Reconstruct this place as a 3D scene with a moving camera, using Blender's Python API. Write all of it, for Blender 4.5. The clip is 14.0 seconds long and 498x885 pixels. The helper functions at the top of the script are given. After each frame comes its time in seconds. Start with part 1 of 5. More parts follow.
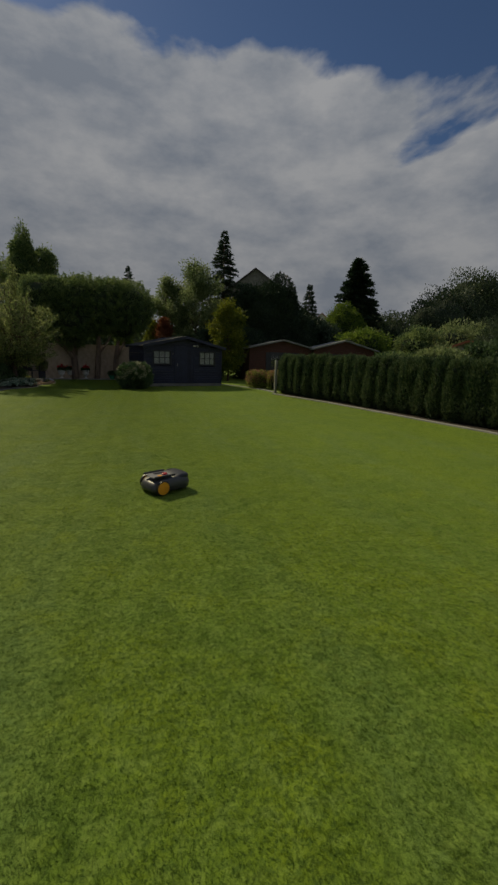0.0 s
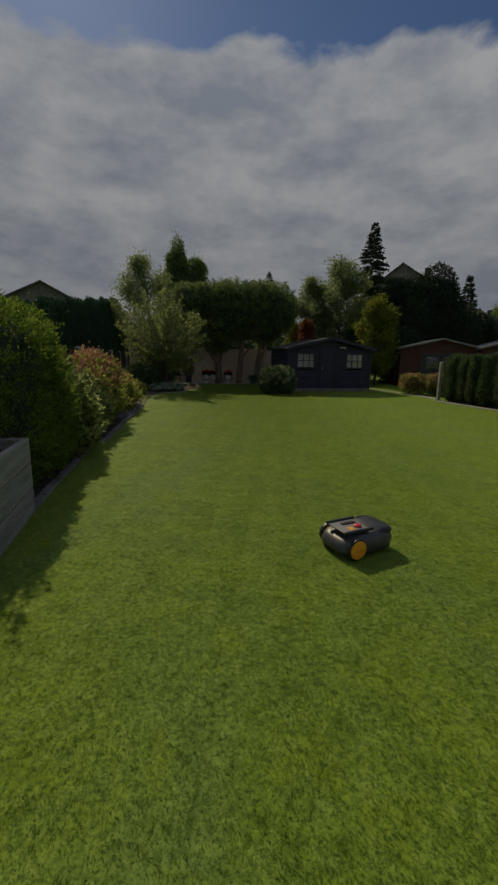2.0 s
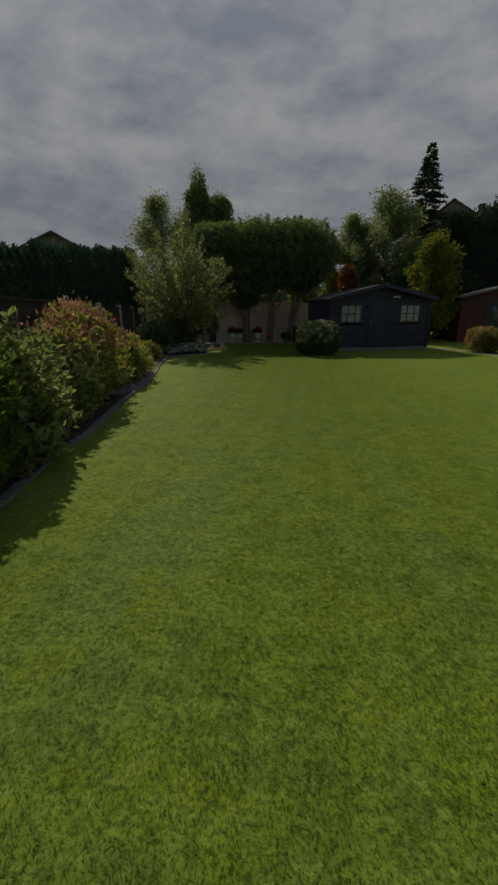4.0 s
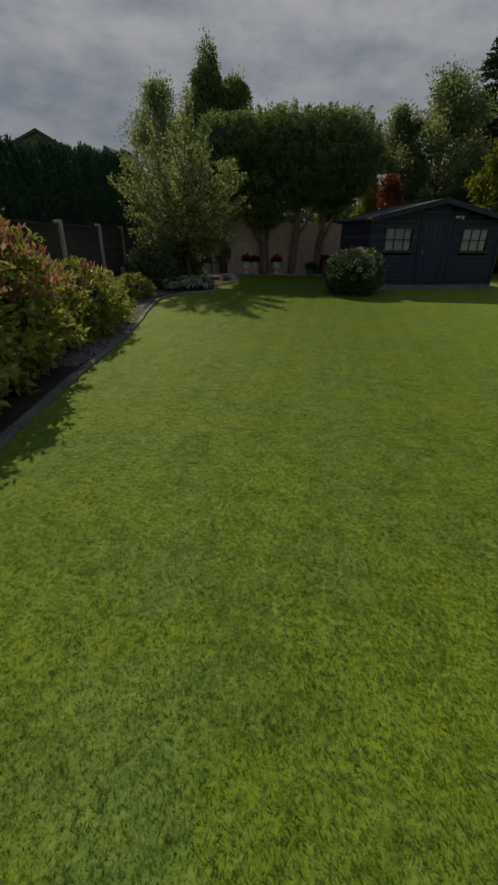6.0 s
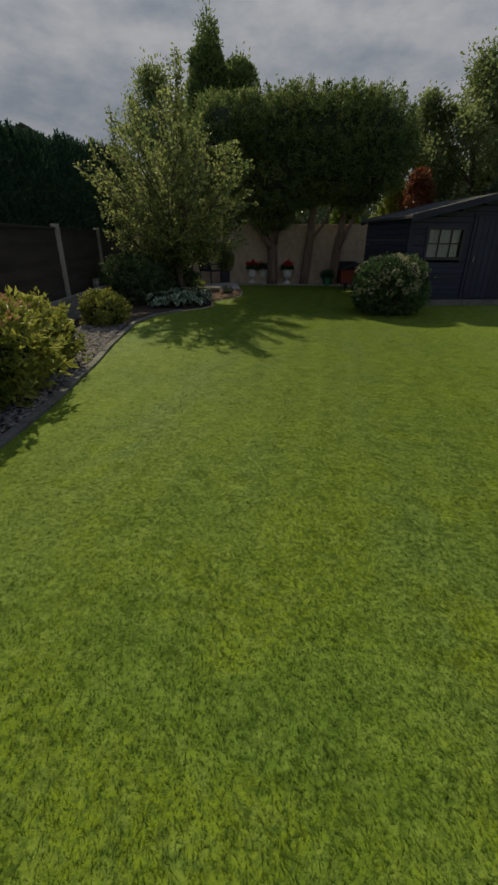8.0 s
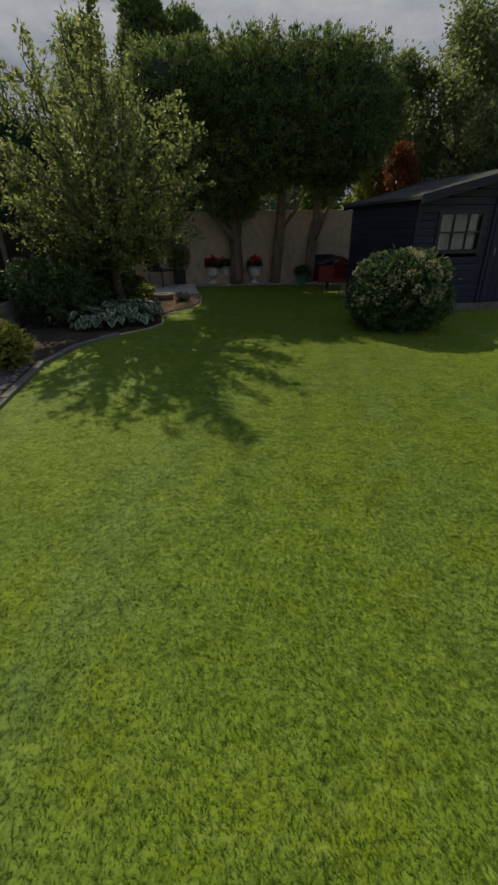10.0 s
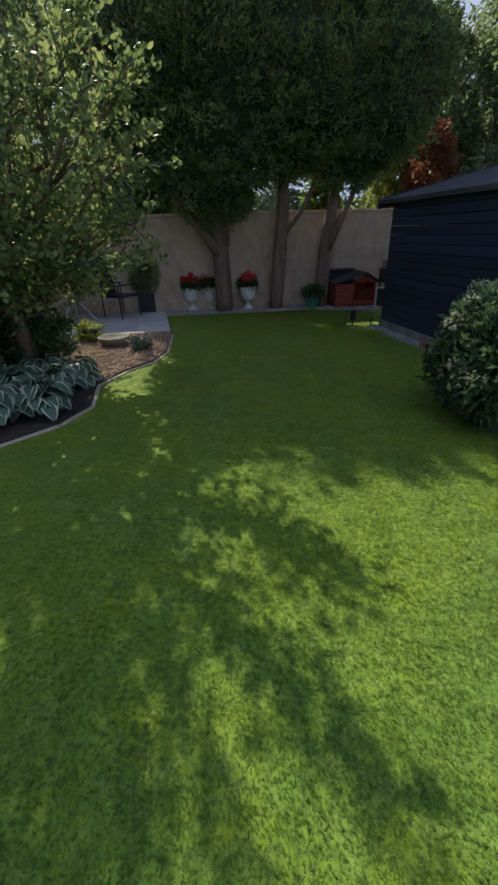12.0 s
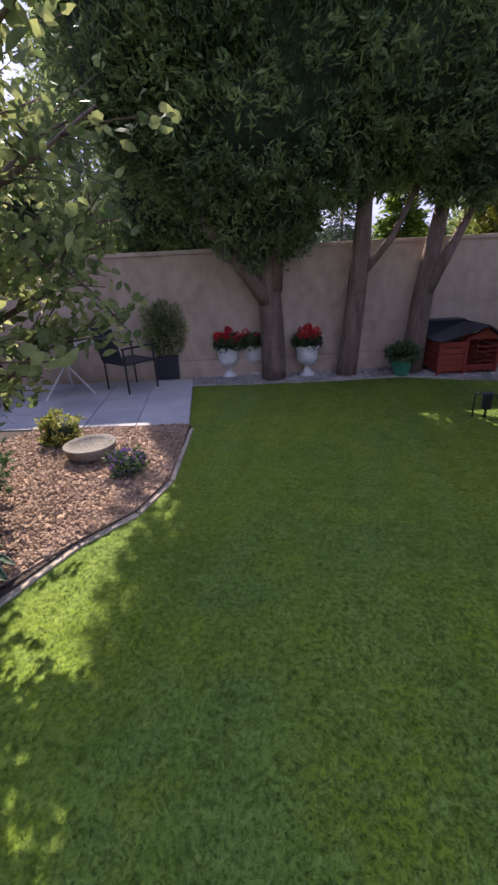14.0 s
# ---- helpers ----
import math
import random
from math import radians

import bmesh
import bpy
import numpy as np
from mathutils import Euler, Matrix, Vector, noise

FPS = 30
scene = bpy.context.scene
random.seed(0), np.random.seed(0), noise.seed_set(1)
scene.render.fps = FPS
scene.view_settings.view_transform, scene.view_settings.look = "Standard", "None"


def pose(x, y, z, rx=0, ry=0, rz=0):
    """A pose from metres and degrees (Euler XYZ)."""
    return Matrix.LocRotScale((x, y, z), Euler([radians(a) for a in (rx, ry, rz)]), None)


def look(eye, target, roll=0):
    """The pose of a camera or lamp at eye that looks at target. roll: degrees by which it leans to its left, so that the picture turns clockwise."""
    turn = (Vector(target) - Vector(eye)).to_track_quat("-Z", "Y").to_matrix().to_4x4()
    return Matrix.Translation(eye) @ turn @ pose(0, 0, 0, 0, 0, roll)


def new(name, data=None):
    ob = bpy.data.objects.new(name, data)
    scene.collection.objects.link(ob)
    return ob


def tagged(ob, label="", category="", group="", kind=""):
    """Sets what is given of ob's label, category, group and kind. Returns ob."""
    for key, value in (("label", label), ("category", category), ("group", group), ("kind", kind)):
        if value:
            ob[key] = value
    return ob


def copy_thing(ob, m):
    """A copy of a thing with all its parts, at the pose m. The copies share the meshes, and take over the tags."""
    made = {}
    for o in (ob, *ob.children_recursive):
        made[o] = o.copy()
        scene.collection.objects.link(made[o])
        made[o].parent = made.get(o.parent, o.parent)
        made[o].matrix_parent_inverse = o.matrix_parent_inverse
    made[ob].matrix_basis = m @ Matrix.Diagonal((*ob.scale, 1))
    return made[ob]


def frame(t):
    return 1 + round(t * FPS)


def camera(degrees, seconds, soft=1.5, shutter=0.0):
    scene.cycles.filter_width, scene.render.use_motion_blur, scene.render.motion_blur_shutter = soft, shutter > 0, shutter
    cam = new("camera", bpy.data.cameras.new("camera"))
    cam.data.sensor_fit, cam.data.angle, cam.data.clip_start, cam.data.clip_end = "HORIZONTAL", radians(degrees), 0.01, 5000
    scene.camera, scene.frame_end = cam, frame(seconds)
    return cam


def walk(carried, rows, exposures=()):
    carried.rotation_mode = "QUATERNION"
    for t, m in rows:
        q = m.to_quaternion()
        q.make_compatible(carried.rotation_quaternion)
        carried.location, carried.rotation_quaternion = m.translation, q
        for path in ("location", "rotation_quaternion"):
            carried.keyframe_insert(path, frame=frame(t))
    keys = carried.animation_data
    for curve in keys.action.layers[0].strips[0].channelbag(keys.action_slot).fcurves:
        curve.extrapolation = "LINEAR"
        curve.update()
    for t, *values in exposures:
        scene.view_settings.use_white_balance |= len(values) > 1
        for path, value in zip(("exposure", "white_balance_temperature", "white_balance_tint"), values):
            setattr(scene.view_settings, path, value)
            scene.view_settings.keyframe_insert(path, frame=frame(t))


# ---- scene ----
cam = camera(62.3, 14.0, soft=2.6)
PATH = [
    (0, (0.084, 0.07, 1.55), (0.546, 1.972, 1.141), 1.9),
    (0.5, (0.033, 0.417, 1.524), (0.139, 2.369, 1.103), 1.3),
    (1, (-0.109, 0.778, 1.49), (-0.174, 2.734, 1.082), 0.8),
    (1.5, (-0.255, 1.201, 1.468), (-0.377, 3.157, 1.068), 0.9),
    (2, (-0.393, 1.645, 1.471), (-0.543, 3.598, 1.066), 0.9),
    (2.5, (-0.563, 2.141, 1.451), (-0.733, 4.088, 1.027), 0.9),
    (3, (-0.633, 2.735, 1.455), (-0.837, 4.671, 0.994), 0.6),
    (3.5, (-0.765, 3.392, 1.424), (-1.003, 5.309, 0.905), 0.2),
    (4, (-0.83, 4.086, 1.396), (-1.105, 5.974, 0.798), -0.3),
    (6.5, (-1.299, 7.278, 1.443), (-1.632, 9.024, 0.526), 0.8),
    (7, (-1.405, 7.988, 1.425), (-1.764, 9.74, 0.529), 0.7),
    (9.5, (-2.127, 11.223, 1.461), (-2.394, 13.0, 0.582), -1.2),
    (10, (-2.204, 11.919, 1.491), (-2.402, 13.681, 0.566), -0.9),
    (10.5, (-2.231, 12.755, 1.439), (-2.346, 14.489, 0.449), -0.6),
    (11, (-2.303, 13.718, 1.394), (-2.325, 15.393, 0.3), -1.5),
    (11.5, (-2.457, 14.658, 1.475), (-2.507, 16.382, 0.461), -1.6),
    (12, (-2.609, 15.476, 1.532), (-2.776, 17.25, 0.623), -1.8),
    (12.5, (-2.763, 16.264, 1.508), (-3.013, 18.048, 0.638), -2.0),
    (13, (-2.896, 16.999, 1.485), (-3.149, 18.792, 0.635), -1.8),
    (13.5, (-2.981, 17.747, 1.474), (-3.267, 19.552, 0.662), -1.6),
    (14, (-3.027, 18.476, 1.562), (-3.416, 20.284, 0.799), -3.1),
]
walk(cam, [(t, look(eye, target, roll)) for t, eye, target, roll in PATH],
     [(0, -0.95, 6450, 10), (4, -0.95, 6450, 10), (6.5, -0.58, 6400, 10), (9.5, -0.45, 6400, 10), (11, -0.1, 6150, 11), (12, 0.46, 5450, 16),
      (12.5, 0.66, 5150, 30), (13, 0.78, 5300, 31), (13.5, 1.26, 5000, 42), (14, 1.26, 5450, 39)])

# ---- world, sun ----
SUN_WAY = Vector((-0.6, 1.12, 1.04)).normalized()
SUN_POWER, SKY_POWER, CLOUD = 4.2, 0.11, 4.15


def make_world():
    world = bpy.data.worlds.new("world")
    scene.world = world
    world.use_nodes = True
    nt = world.node_tree
    nt.nodes.clear()
    N, L = nt.nodes.new, nt.links.new
    sky = N("ShaderNodeTexSky")
    sky.sky_type, sky.sun_disc = "NISHITA", False
    sky.sun_elevation = math.asin(SUN_WAY.z)
    sky.sun_rotation = math.atan2(SUN_WAY.x, SUN_WAY.y)
    sky.air_density, sky.dust_density, sky.ozone_density = 1.0, 0.3, 3.0
    tc = N("ShaderNodeTexCoord")
    sep = N("ShaderNodeSeparateXYZ")
    L(tc.outputs["Generated"], sep.inputs[0])
    mp = N("ShaderNodeMapping")
    mp.inputs["Scale"].default_value = (1.0, 1.0, 2.1)
    mp.inputs["Location"].default_value = (2.16, 14.97, 15.94)
    L(tc.outputs["Generated"], mp.inputs[0])
    big = N("ShaderNodeTexNoise")
    big.inputs["Scale"].default_value, big.inputs["Detail"].default_value = 2.1, 9.0
    big.inputs["Roughness"].default_value, big.inputs["Distortion"].default_value = 0.52, 0.25
    L(mp.outputs[0], big.inputs["Vector"])
    # cover: thick towards the horizon, broken up high
    cover = N("ShaderNodeMapRange")
    cover.inputs["From Min"].default_value, cover.inputs["From Max"].default_value = 0.36, 0.55
    cover.inputs["To Min"].default_value, cover.inputs["To Max"].default_value = 0.20, -0.09
    L(sep.outputs["Z"], cover.inputs["Value"])
    add = N("ShaderNodeMath")
    add.operation = "ADD"
    L(big.outputs[0], add.inputs[0])
    L(cover.outputs[0], add.inputs[1])
    mask = N("ShaderNodeValToRGB")
    mask.color_ramp.elements[0].position, mask.color_ramp.elements[1].position = 0.49, 0.545
    high = N("ShaderNodeMapRange")
    high.inputs["From Min"].default_value, high.inputs["From Max"].default_value = 0.58, 0.80
    high.inputs["To Min"].default_value, high.inputs["To Max"].default_value = 0.0, 0.10
    L(sep.outputs["Z"], high.inputs["Value"])
    more = N("ShaderNodeMath")
    more.operation = "ADD"
    L(add.outputs[0], more.inputs[0])
    L(high.outputs[0], more.inputs[1])
    L(more.outputs[0], mask.inputs[0])
    fine = N("ShaderNodeTexNoise")
    fine.inputs["Scale"].default_value, fine.inputs["Detail"].default_value = 4.5, 9.0
    fine.inputs["Roughness"].default_value = 0.60
    L(mp.outputs[0], fine.inputs["Vector"])
    tone = N("ShaderNodeValToRGB")
    tone.color_ramp.elements[0].position, tone.color_ramp.elements[0].color = 0.36, (0.58, 0.645, 0.75, 1)
    tone.color_ramp.elements[1].position, tone.color_ramp.elements[1].color = 0.62, (1.05, 1.06, 1.08, 1)
    L(fine.outputs[0], tone.inputs[0])
    bright = N("ShaderNodeVectorMath")
    bright.operation = "SCALE"
    # cloud is brighter overhead than near the horizon
    lift = N("ShaderNodeMapRange")
    lift.inputs["From Min"].default_value, lift.inputs["From Max"].default_value = 0.15, 1.0
    lift.inputs["To Min"].default_value, lift.inputs["To Max"].default_value = CLOUD, CLOUD * 1.6
    L(sep.outputs["Z"], lift.inputs["Value"])
    L(lift.outputs[0], bright.inputs["Scale"])
    L(tone.outputs[0], bright.inputs[0])
    mix = N("ShaderNodeMix")
    mix.data_type = "RGBA"
    clear = N("ShaderNodeVectorMath")
    clear.operation = "MULTIPLY"
    clear.inputs[1].default_value = (0.50, 0.56, 0.64)  # dims the clear sky, blue the least
    L(sky.outputs[0], clear.inputs[0])
    L(mask.outputs[0], mix.inputs[0])
    L(clear.outputs[0], mix.inputs[6])
    L(bright.outputs[0], mix.inputs[7])
    bg = N("ShaderNodeBackground")
    bg.inputs["Strength"].default_value = SKY_POWER
    L(mix.outputs[2], bg.inputs[0])
    out = N("ShaderNodeOutputWorld")
    L(bg.outputs[0], out.inputs[0])


make_world()
sun = new("sun", bpy.data.lights.new("sun", "SUN"))
sun.data.energy, sun.data.angle, sun.data.color = SUN_POWER, radians(0.6), (1.0, 0.87, 0.53)
sun.matrix_world = look(SUN_WAY * 60, (0, 0, 0))


# ---- materials ----
def surface(name, low, high, rough=0.8, scale=3.0, fine=40.0, bump=0.3, depth=0.01, metal=0.0, island=0.0, each=0.0,
            glow=0.0, stretch=(1, 1, 1), gloss=0.5):
    """Two tones mixed by coarse and fine noise, with fine relief. island and each: how far joined pieces or objects differ."""
    m = bpy.data.materials.new(name)
    m.use_nodes = True
    nt = m.node_tree
    N, L = nt.nodes.new, nt.links.new
    bsdf = nt.nodes["Principled BSDF"]
    bsdf.inputs["Roughness"].default_value, bsdf.inputs["Metallic"].default_value = rough, metal
    bsdf.inputs["Specular IOR Level"].default_value = gloss
    tc, mp = N("ShaderNodeTexCoord"), N("ShaderNodeMapping")
    mp.inputs["Scale"].default_value = stretch
    L(tc.outputs["Object"], mp.inputs[0])
    a, b = N("ShaderNodeTexNoise"), N("ShaderNodeTexNoise")
    a.inputs["Scale"].default_value, a.inputs["Detail"].default_value = scale, 4.0
    b.inputs["Scale"].default_value, b.inputs["Detail"].default_value = fine, 3.0
    L(mp.outputs[0], a.inputs["Vector"])
    L(mp.outputs[0], b.inputs["Vector"])
    s = N("ShaderNodeMath")
    s.operation = "ADD"
    L(a.outputs[0], s.inputs[0])
    L(b.outputs[0], s.inputs[1])
    last = s.outputs[0]
    for amount, node, socket in ((island, "ShaderNodeNewGeometry", "Random Per Island"), (each, "ShaderNodeObjectInfo", "Random")):
        if amount:
            g, k, c = N(node), N("ShaderNodeMath"), N("ShaderNodeMath")
            k.operation, c.operation = "MULTIPLY_ADD", "ADD"
            L(g.outputs[socket], k.inputs[0])
            k.inputs[1].default_value, k.inputs[2].default_value = amount, -amount / 2
            L(k.outputs[0], c.inputs[0])
            L(last, c.inputs[1])
            last = c.outputs[0]
    r = N("ShaderNodeMapRange")
    r.inputs["From Min"].default_value, r.inputs["From Max"].default_value = 0.72, 1.28
    L(last, r.inputs["Value"])
    mix = N("ShaderNodeMix")
    mix.data_type = "RGBA"
    mix.inputs[6].default_value, mix.inputs[7].default_value = (*low, 1), (*high, 1)
    L(r.outputs[0], mix.inputs[0])
    L(mix.outputs[2], bsdf.inputs["Base Color"])
    if bump:
        bp = N("ShaderNodeBump")
        bp.inputs["Strength"].default_value, bp.inputs["Distance"].default_value = bump, depth
        L(b.outputs[0], bp.inputs["Height"])
        L(bp.outputs[0], bsdf.inputs["Normal"])
    if glow:  # light that shines through thin leaves
        tr, sh = N("ShaderNodeBsdfTranslucent"), N("ShaderNodeMixShader")
        sh.inputs[0].default_value = glow
        L(mix.outputs[2], tr.inputs[0])
        L(bsdf.outputs[0], sh.inputs[1])
        L(tr.outputs[0], sh.inputs[2])
        L(sh.outputs[0], nt.nodes["Material Output"].inputs[0])
    return m


def leafy(name, low, high, glow=0.35, rough=0.5, scale=1.2):
    return surface(name, low, high, rough, scale, 9.0, 0, island=0.55, glow=glow, gloss=0.35)


def glass_material():
    m = bpy.data.materials.new("window_glass")
    m.use_nodes = True
    b = m.node_tree.nodes["Principled BSDF"]
    b.inputs["Base Color"].default_value = (0.9, 0.93, 0.95, 1)
    b.inputs["Roughness"].default_value, b.inputs["Transmission Weight"].default_value = 0.03, 1.0
    b.inputs["IOR"].default_value = 1.45
    return m


def lawn_material(name, ground):
    """The mown lawn: patches a metre or so wide, tufts, and fine blades."""
    m = bpy.data.materials.new(name)
    m.use_nodes = True
    nt = m.node_tree
    N, L = nt.nodes.new, nt.links.new
    bsdf = nt.nodes["Principled BSDF"]
    bsdf.inputs["Roughness"].default_value, bsdf.inputs["Specular IOR Level"].default_value = 0.7, 0.10
    bsdf.inputs["Sheen Weight"].default_value, bsdf.inputs["Sheen Roughness"].default_value = 0.22, 0.45
    bsdf.inputs["Sheen Tint"].default_value = (0.90, 0.95, 0.22, 1)
    geo = N("ShaderNodeNewGeometry")

    def cloudy(scale, detail, rough=0.5):
        n = N("ShaderNodeTexNoise")
        n.inputs["Scale"].default_value, n.inputs["Detail"].default_value, n.inputs["Roughness"].default_value = scale, detail, rough
        L(geo.outputs["Position"], n.inputs["Vector"])
        return n.outputs[0]

    def blend(fac, a, b, lo, hi):
        r, x = N("ShaderNodeMapRange"), N("ShaderNodeMix")
        r.inputs["From Min"].default_value, r.inputs["From Max"].default_value = lo, hi
        L(fac, r.inputs["Value"])
        x.data_type = "RGBA"
        for k, v in ((6, a), (7, b)):
            if isinstance(v, tuple):
                x.inputs[k].default_value = (*v, 1)
            else:
                L(v, x.inputs[k])
        L(r.outputs[0], x.inputs[0])
        return x.outputs[2]

    lay = N("ShaderNodeMapping")  # long soft bands left by the mower
    lay.inputs["Scale"].default_value = (1.5, 0.22, 1.0)
    lay.inputs["Rotation"].default_value = (0, 0, radians(-8))
    L(geo.outputs["Position"], lay.inputs[0])
    band = N("ShaderNodeTexNoise")
    band.inputs["Scale"].default_value, band.inputs["Detail"].default_value = 1.0, 2.0
    L(lay.outputs[0], band.inputs["Vector"])
    c = blend(cloudy(0.9, 3), LAWN[0], LAWN[1], 0.42, 0.58)
    c = blend(band.outputs[0], c, LAWN[6], 0.48, 0.72)
    c = blend(cloudy(2.3, 3, 0.6), c, LAWN[5], 0.50, 0.66)
    c = blend(cloudy(11.0, 4, 0.65), c, LAWN[2], 0.46, 0.70)
    # fine dark flecks paint the shade between blades into the colour
    c = blend(cloudy(38.0, 4, 0.7), LAWN[3], c, 0.36, 0.56)
    if not ground:
        c = blend(geo.outputs["Random Per Island"], c, LAWN[4], 0.55, 1.5)
    L(c, bsdf.inputs["Base Color"])
    # the lie of the turf: tufts a hand wide lean this way and that
    lie = [(0, 0, 1)]
    for scale, amount in ((7.0, .7), (24.0, 1.15)):
        n, v = N("ShaderNodeTexNoise"), N("ShaderNodeVectorMath")
        n.inputs["Scale"].default_value, n.inputs["Detail"].default_value = scale, 2.0
        L(geo.outputs["Position"], n.inputs["Vector"])
        v.operation = "MULTIPLY_ADD"
        v.inputs[1].default_value = (amount, amount, 0)
        L(n.outputs["Color"], v.inputs[0])
        v.inputs[2].default_value = (-amount / 2, -amount / 2, 0)
        lie.append(v.outputs[0])
    one, two, way = N("ShaderNodeVectorMath"), N("ShaderNodeVectorMath"), N("ShaderNodeVectorMath")
    one.inputs[0].default_value = lie[0]
    L(lie[1], one.inputs[1])
    L(one.outputs[0], two.inputs[0])
    L(lie[2], two.inputs[1])
    way.operation = "NORMALIZE"
    L(two.outputs[0], way.inputs[0])
    if ground:
        bp = N("ShaderNodeBump")
        bp.inputs["Strength"].default_value, bp.inputs["Distance"].default_value = 0.5, 0.02
        L(cloudy(40.0, 5, 0.75), bp.inputs["Height"])
        L(way.outputs[0], bp.inputs["Normal"])
        L(bp.outputs[0], bsdf.inputs["Normal"])
    else:
        # short bent blades: their sheen follows the turf as a whole
        up = N("ShaderNodeMix")
        up.data_type = "VECTOR"
        up.inputs[0].default_value = 0.85
        L(geo.outputs["Normal"], up.inputs[4])
        L(way.outputs[0], up.inputs[5])
        L(up.outputs[1], bsdf.inputs["Normal"])
        tr, sh = N("ShaderNodeBsdfTranslucent"), N("ShaderNodeMixShader")
        sh.inputs[0].default_value = 0.5
        L(c, tr.inputs[0])
        L(bsdf.outputs[0], sh.inputs[1])
        L(tr.outputs[0], sh.inputs[2])
        L(sh.outputs[0], nt.nodes["Material Output"].inputs[0])
    return m


# patch a, patch b, tufts, painted shade between blades, pale blades, yellower patches, greyer mown bands
LAWN = ((0.137, 0.225, 0.026), (0.179, 0.266, 0.018), (0.207, 0.297, 0.052), (0.086, 0.149, 0.018), (0.243, 0.324, 0.085),
        (0.195, 0.276, 0.017), (0.162, 0.252, 0.065))
M_lawn = lawn_material("lawn", True)
M_blade = lawn_material("grass_blades", False)
M_soil = surface("soil", (0.03, 0.022, 0.016), (0.08, 0.06, 0.045), 0.95, 2.5, 35, 0.8, 0.03)
M_bark_mulch = surface("bark_mulch", (0.16, 0.10, 0.065), (0.42, 0.29, 0.19), 0.9, 6, 60, 0.6, 0.01, each=0.2, island=0.6)
M_slate = surface("slate_chips", (0.10, 0.09, 0.09), (0.33, 0.30, 0.29), 0.8, 6, 60, 0.5, 0.01, island=0.6)
M_gravel = surface("gravel", (0.22, 0.20, 0.18), (0.50, 0.46, 0.42), 0.9, 5, 60, 0.6, 0.01, island=0.6)
M_concrete = surface("concrete", (0.24, 0.23, 0.21), (0.42, 0.40, 0.37), 0.9, 2.5, 40, 0.4)
M_paving = surface("paving", (0.33, 0.33, 0.34), (0.50, 0.49, 0.48), 0.85, 1.5, 50, 0.3, each=0.25)
M_render = surface("wall_render", (0.40, 0.31, 0.22), (0.60, 0.48, 0.36), 0.92, 0.8, 5, 0.12, 0.006, stretch=(1.2, 1, 0.9))
M_fence = surface("fence_boards", (0.022, 0.018, 0.016), (0.06, 0.045, 0.038), 0.85, 1.5, 30, 0.4, stretch=(1, 1, 5), island=0.3)
M_greyboard = surface("weathered_timber", (0.15, 0.15, 0.15), (0.34, 0.33, 0.32), 0.85, 2.0, 18, 0.6, 0.008, stretch=(1, 1, 8), each=0.2)
M_shed = surface("shed_paint", (0.008, 0.010, 0.028), (0.022, 0.027, 0.064), 0.55, 2.0, 25, 0.4, 0.006, stretch=(1, 1, 7), each=0.35)
M_frame = surface("dark_frame", (0.02, 0.02, 0.026), (0.04, 0.04, 0.05), 0.5, 3, 30, 0.2)
M_bowl = surface("weathered_stone", (0.13, 0.12, 0.10), (0.27, 0.25, 0.21), 0.9, 5, 40, 0.4, 0.006)
M_edging = surface("edging", (0.11, 0.11, 0.10), (0.25, 0.24, 0.22), 0.95, 3, 40, 0.4)
M_kerb = surface("sandy_concrete", (0.38, 0.31, 0.22), (0.58, 0.49, 0.37), 0.92, 2.5, 40, 0.4)
M_palefelt = surface("pale_felt", (0.16, 0.16, 0.15), (0.28, 0.28, 0.27), 0.95, 2, 70, 0.5, 0.006)
M_felt = surface("roof_felt", (0.025, 0.025, 0.027), (0.065, 0.065, 0.065), 0.95, 2, 70, 0.6, 0.006)
M_blind = surface("net_blind", (0.55, 0.54, 0.50), (0.78, 0.77, 0.73), 0.9, 4, 60, 0.2)
M_redwood = surface("red_stain", (0.20, 0.03, 0.018), (0.34, 0.065, 0.035), 0.6, 3, 30, 0.3, stretch=(1, 1, 5))
M_white = surface("white_stone", (0.55, 0.54, 0.50), (0.80, 0.79, 0.75), 0.75, 8, 60, 0.4, 0.004)
M_green_glaze = surface("green_glaze", (0.04, 0.20, 0.13), (0.08, 0.30, 0.20), 0.25, 5, 50, 0.1)
M_terracotta = surface("terracotta", (0.25, 0.09, 0.05), (0.40, 0.17, 0.10), 0.85, 5, 50, 0.3)
M_black = surface("black_metal", (0.012, 0.012, 0.014), (0.03, 0.03, 0.033), 0.4, 5, 60, 0.1)
M_plastic = surface("black_plastic", (0.012, 0.013, 0.02), (0.03, 0.032, 0.045), 0.45, 6, 60, 0.1)
M_mower = surface("charcoal_plastic", (0.055, 0.055, 0.06), (0.085, 0.085, 0.09), 0.42, 6, 60, 0.05)
M_greyplastic = surface("grey_plastic", (0.20, 0.19, 0.19), (0.30, 0.29, 0.29), 0.4, 6, 60, 0.05)
M_orange = surface("orange_wheel", (0.75, 0.30, 0.01), (0.90, 0.40, 0.02), 0.5, 8, 60, 0.1)
M_redplastic = surface("red_plastic", (0.55, 0.02, 0.03), (0.65, 0.03, 0.04), 0.4, 6, 60, 0)
M_barkA = surface("cypress_bark", (0.12, 0.085, 0.062), (0.29, 0.205, 0.155), 0.95, 4, 30, 0.9, 0.03, stretch=(3, 3, 0.5))
M_barkB = surface("apple_bark", (0.09, 0.06, 0.045), (0.20, 0.14, 0.11), 0.9, 6, 40, 0.7, 0.01, stretch=(2, 2, 0.7))
M_house = surface("house_render", (0.35, 0.32, 0.28), (0.50, 0.46, 0.40), 0.9, 1, 12, 0.2)
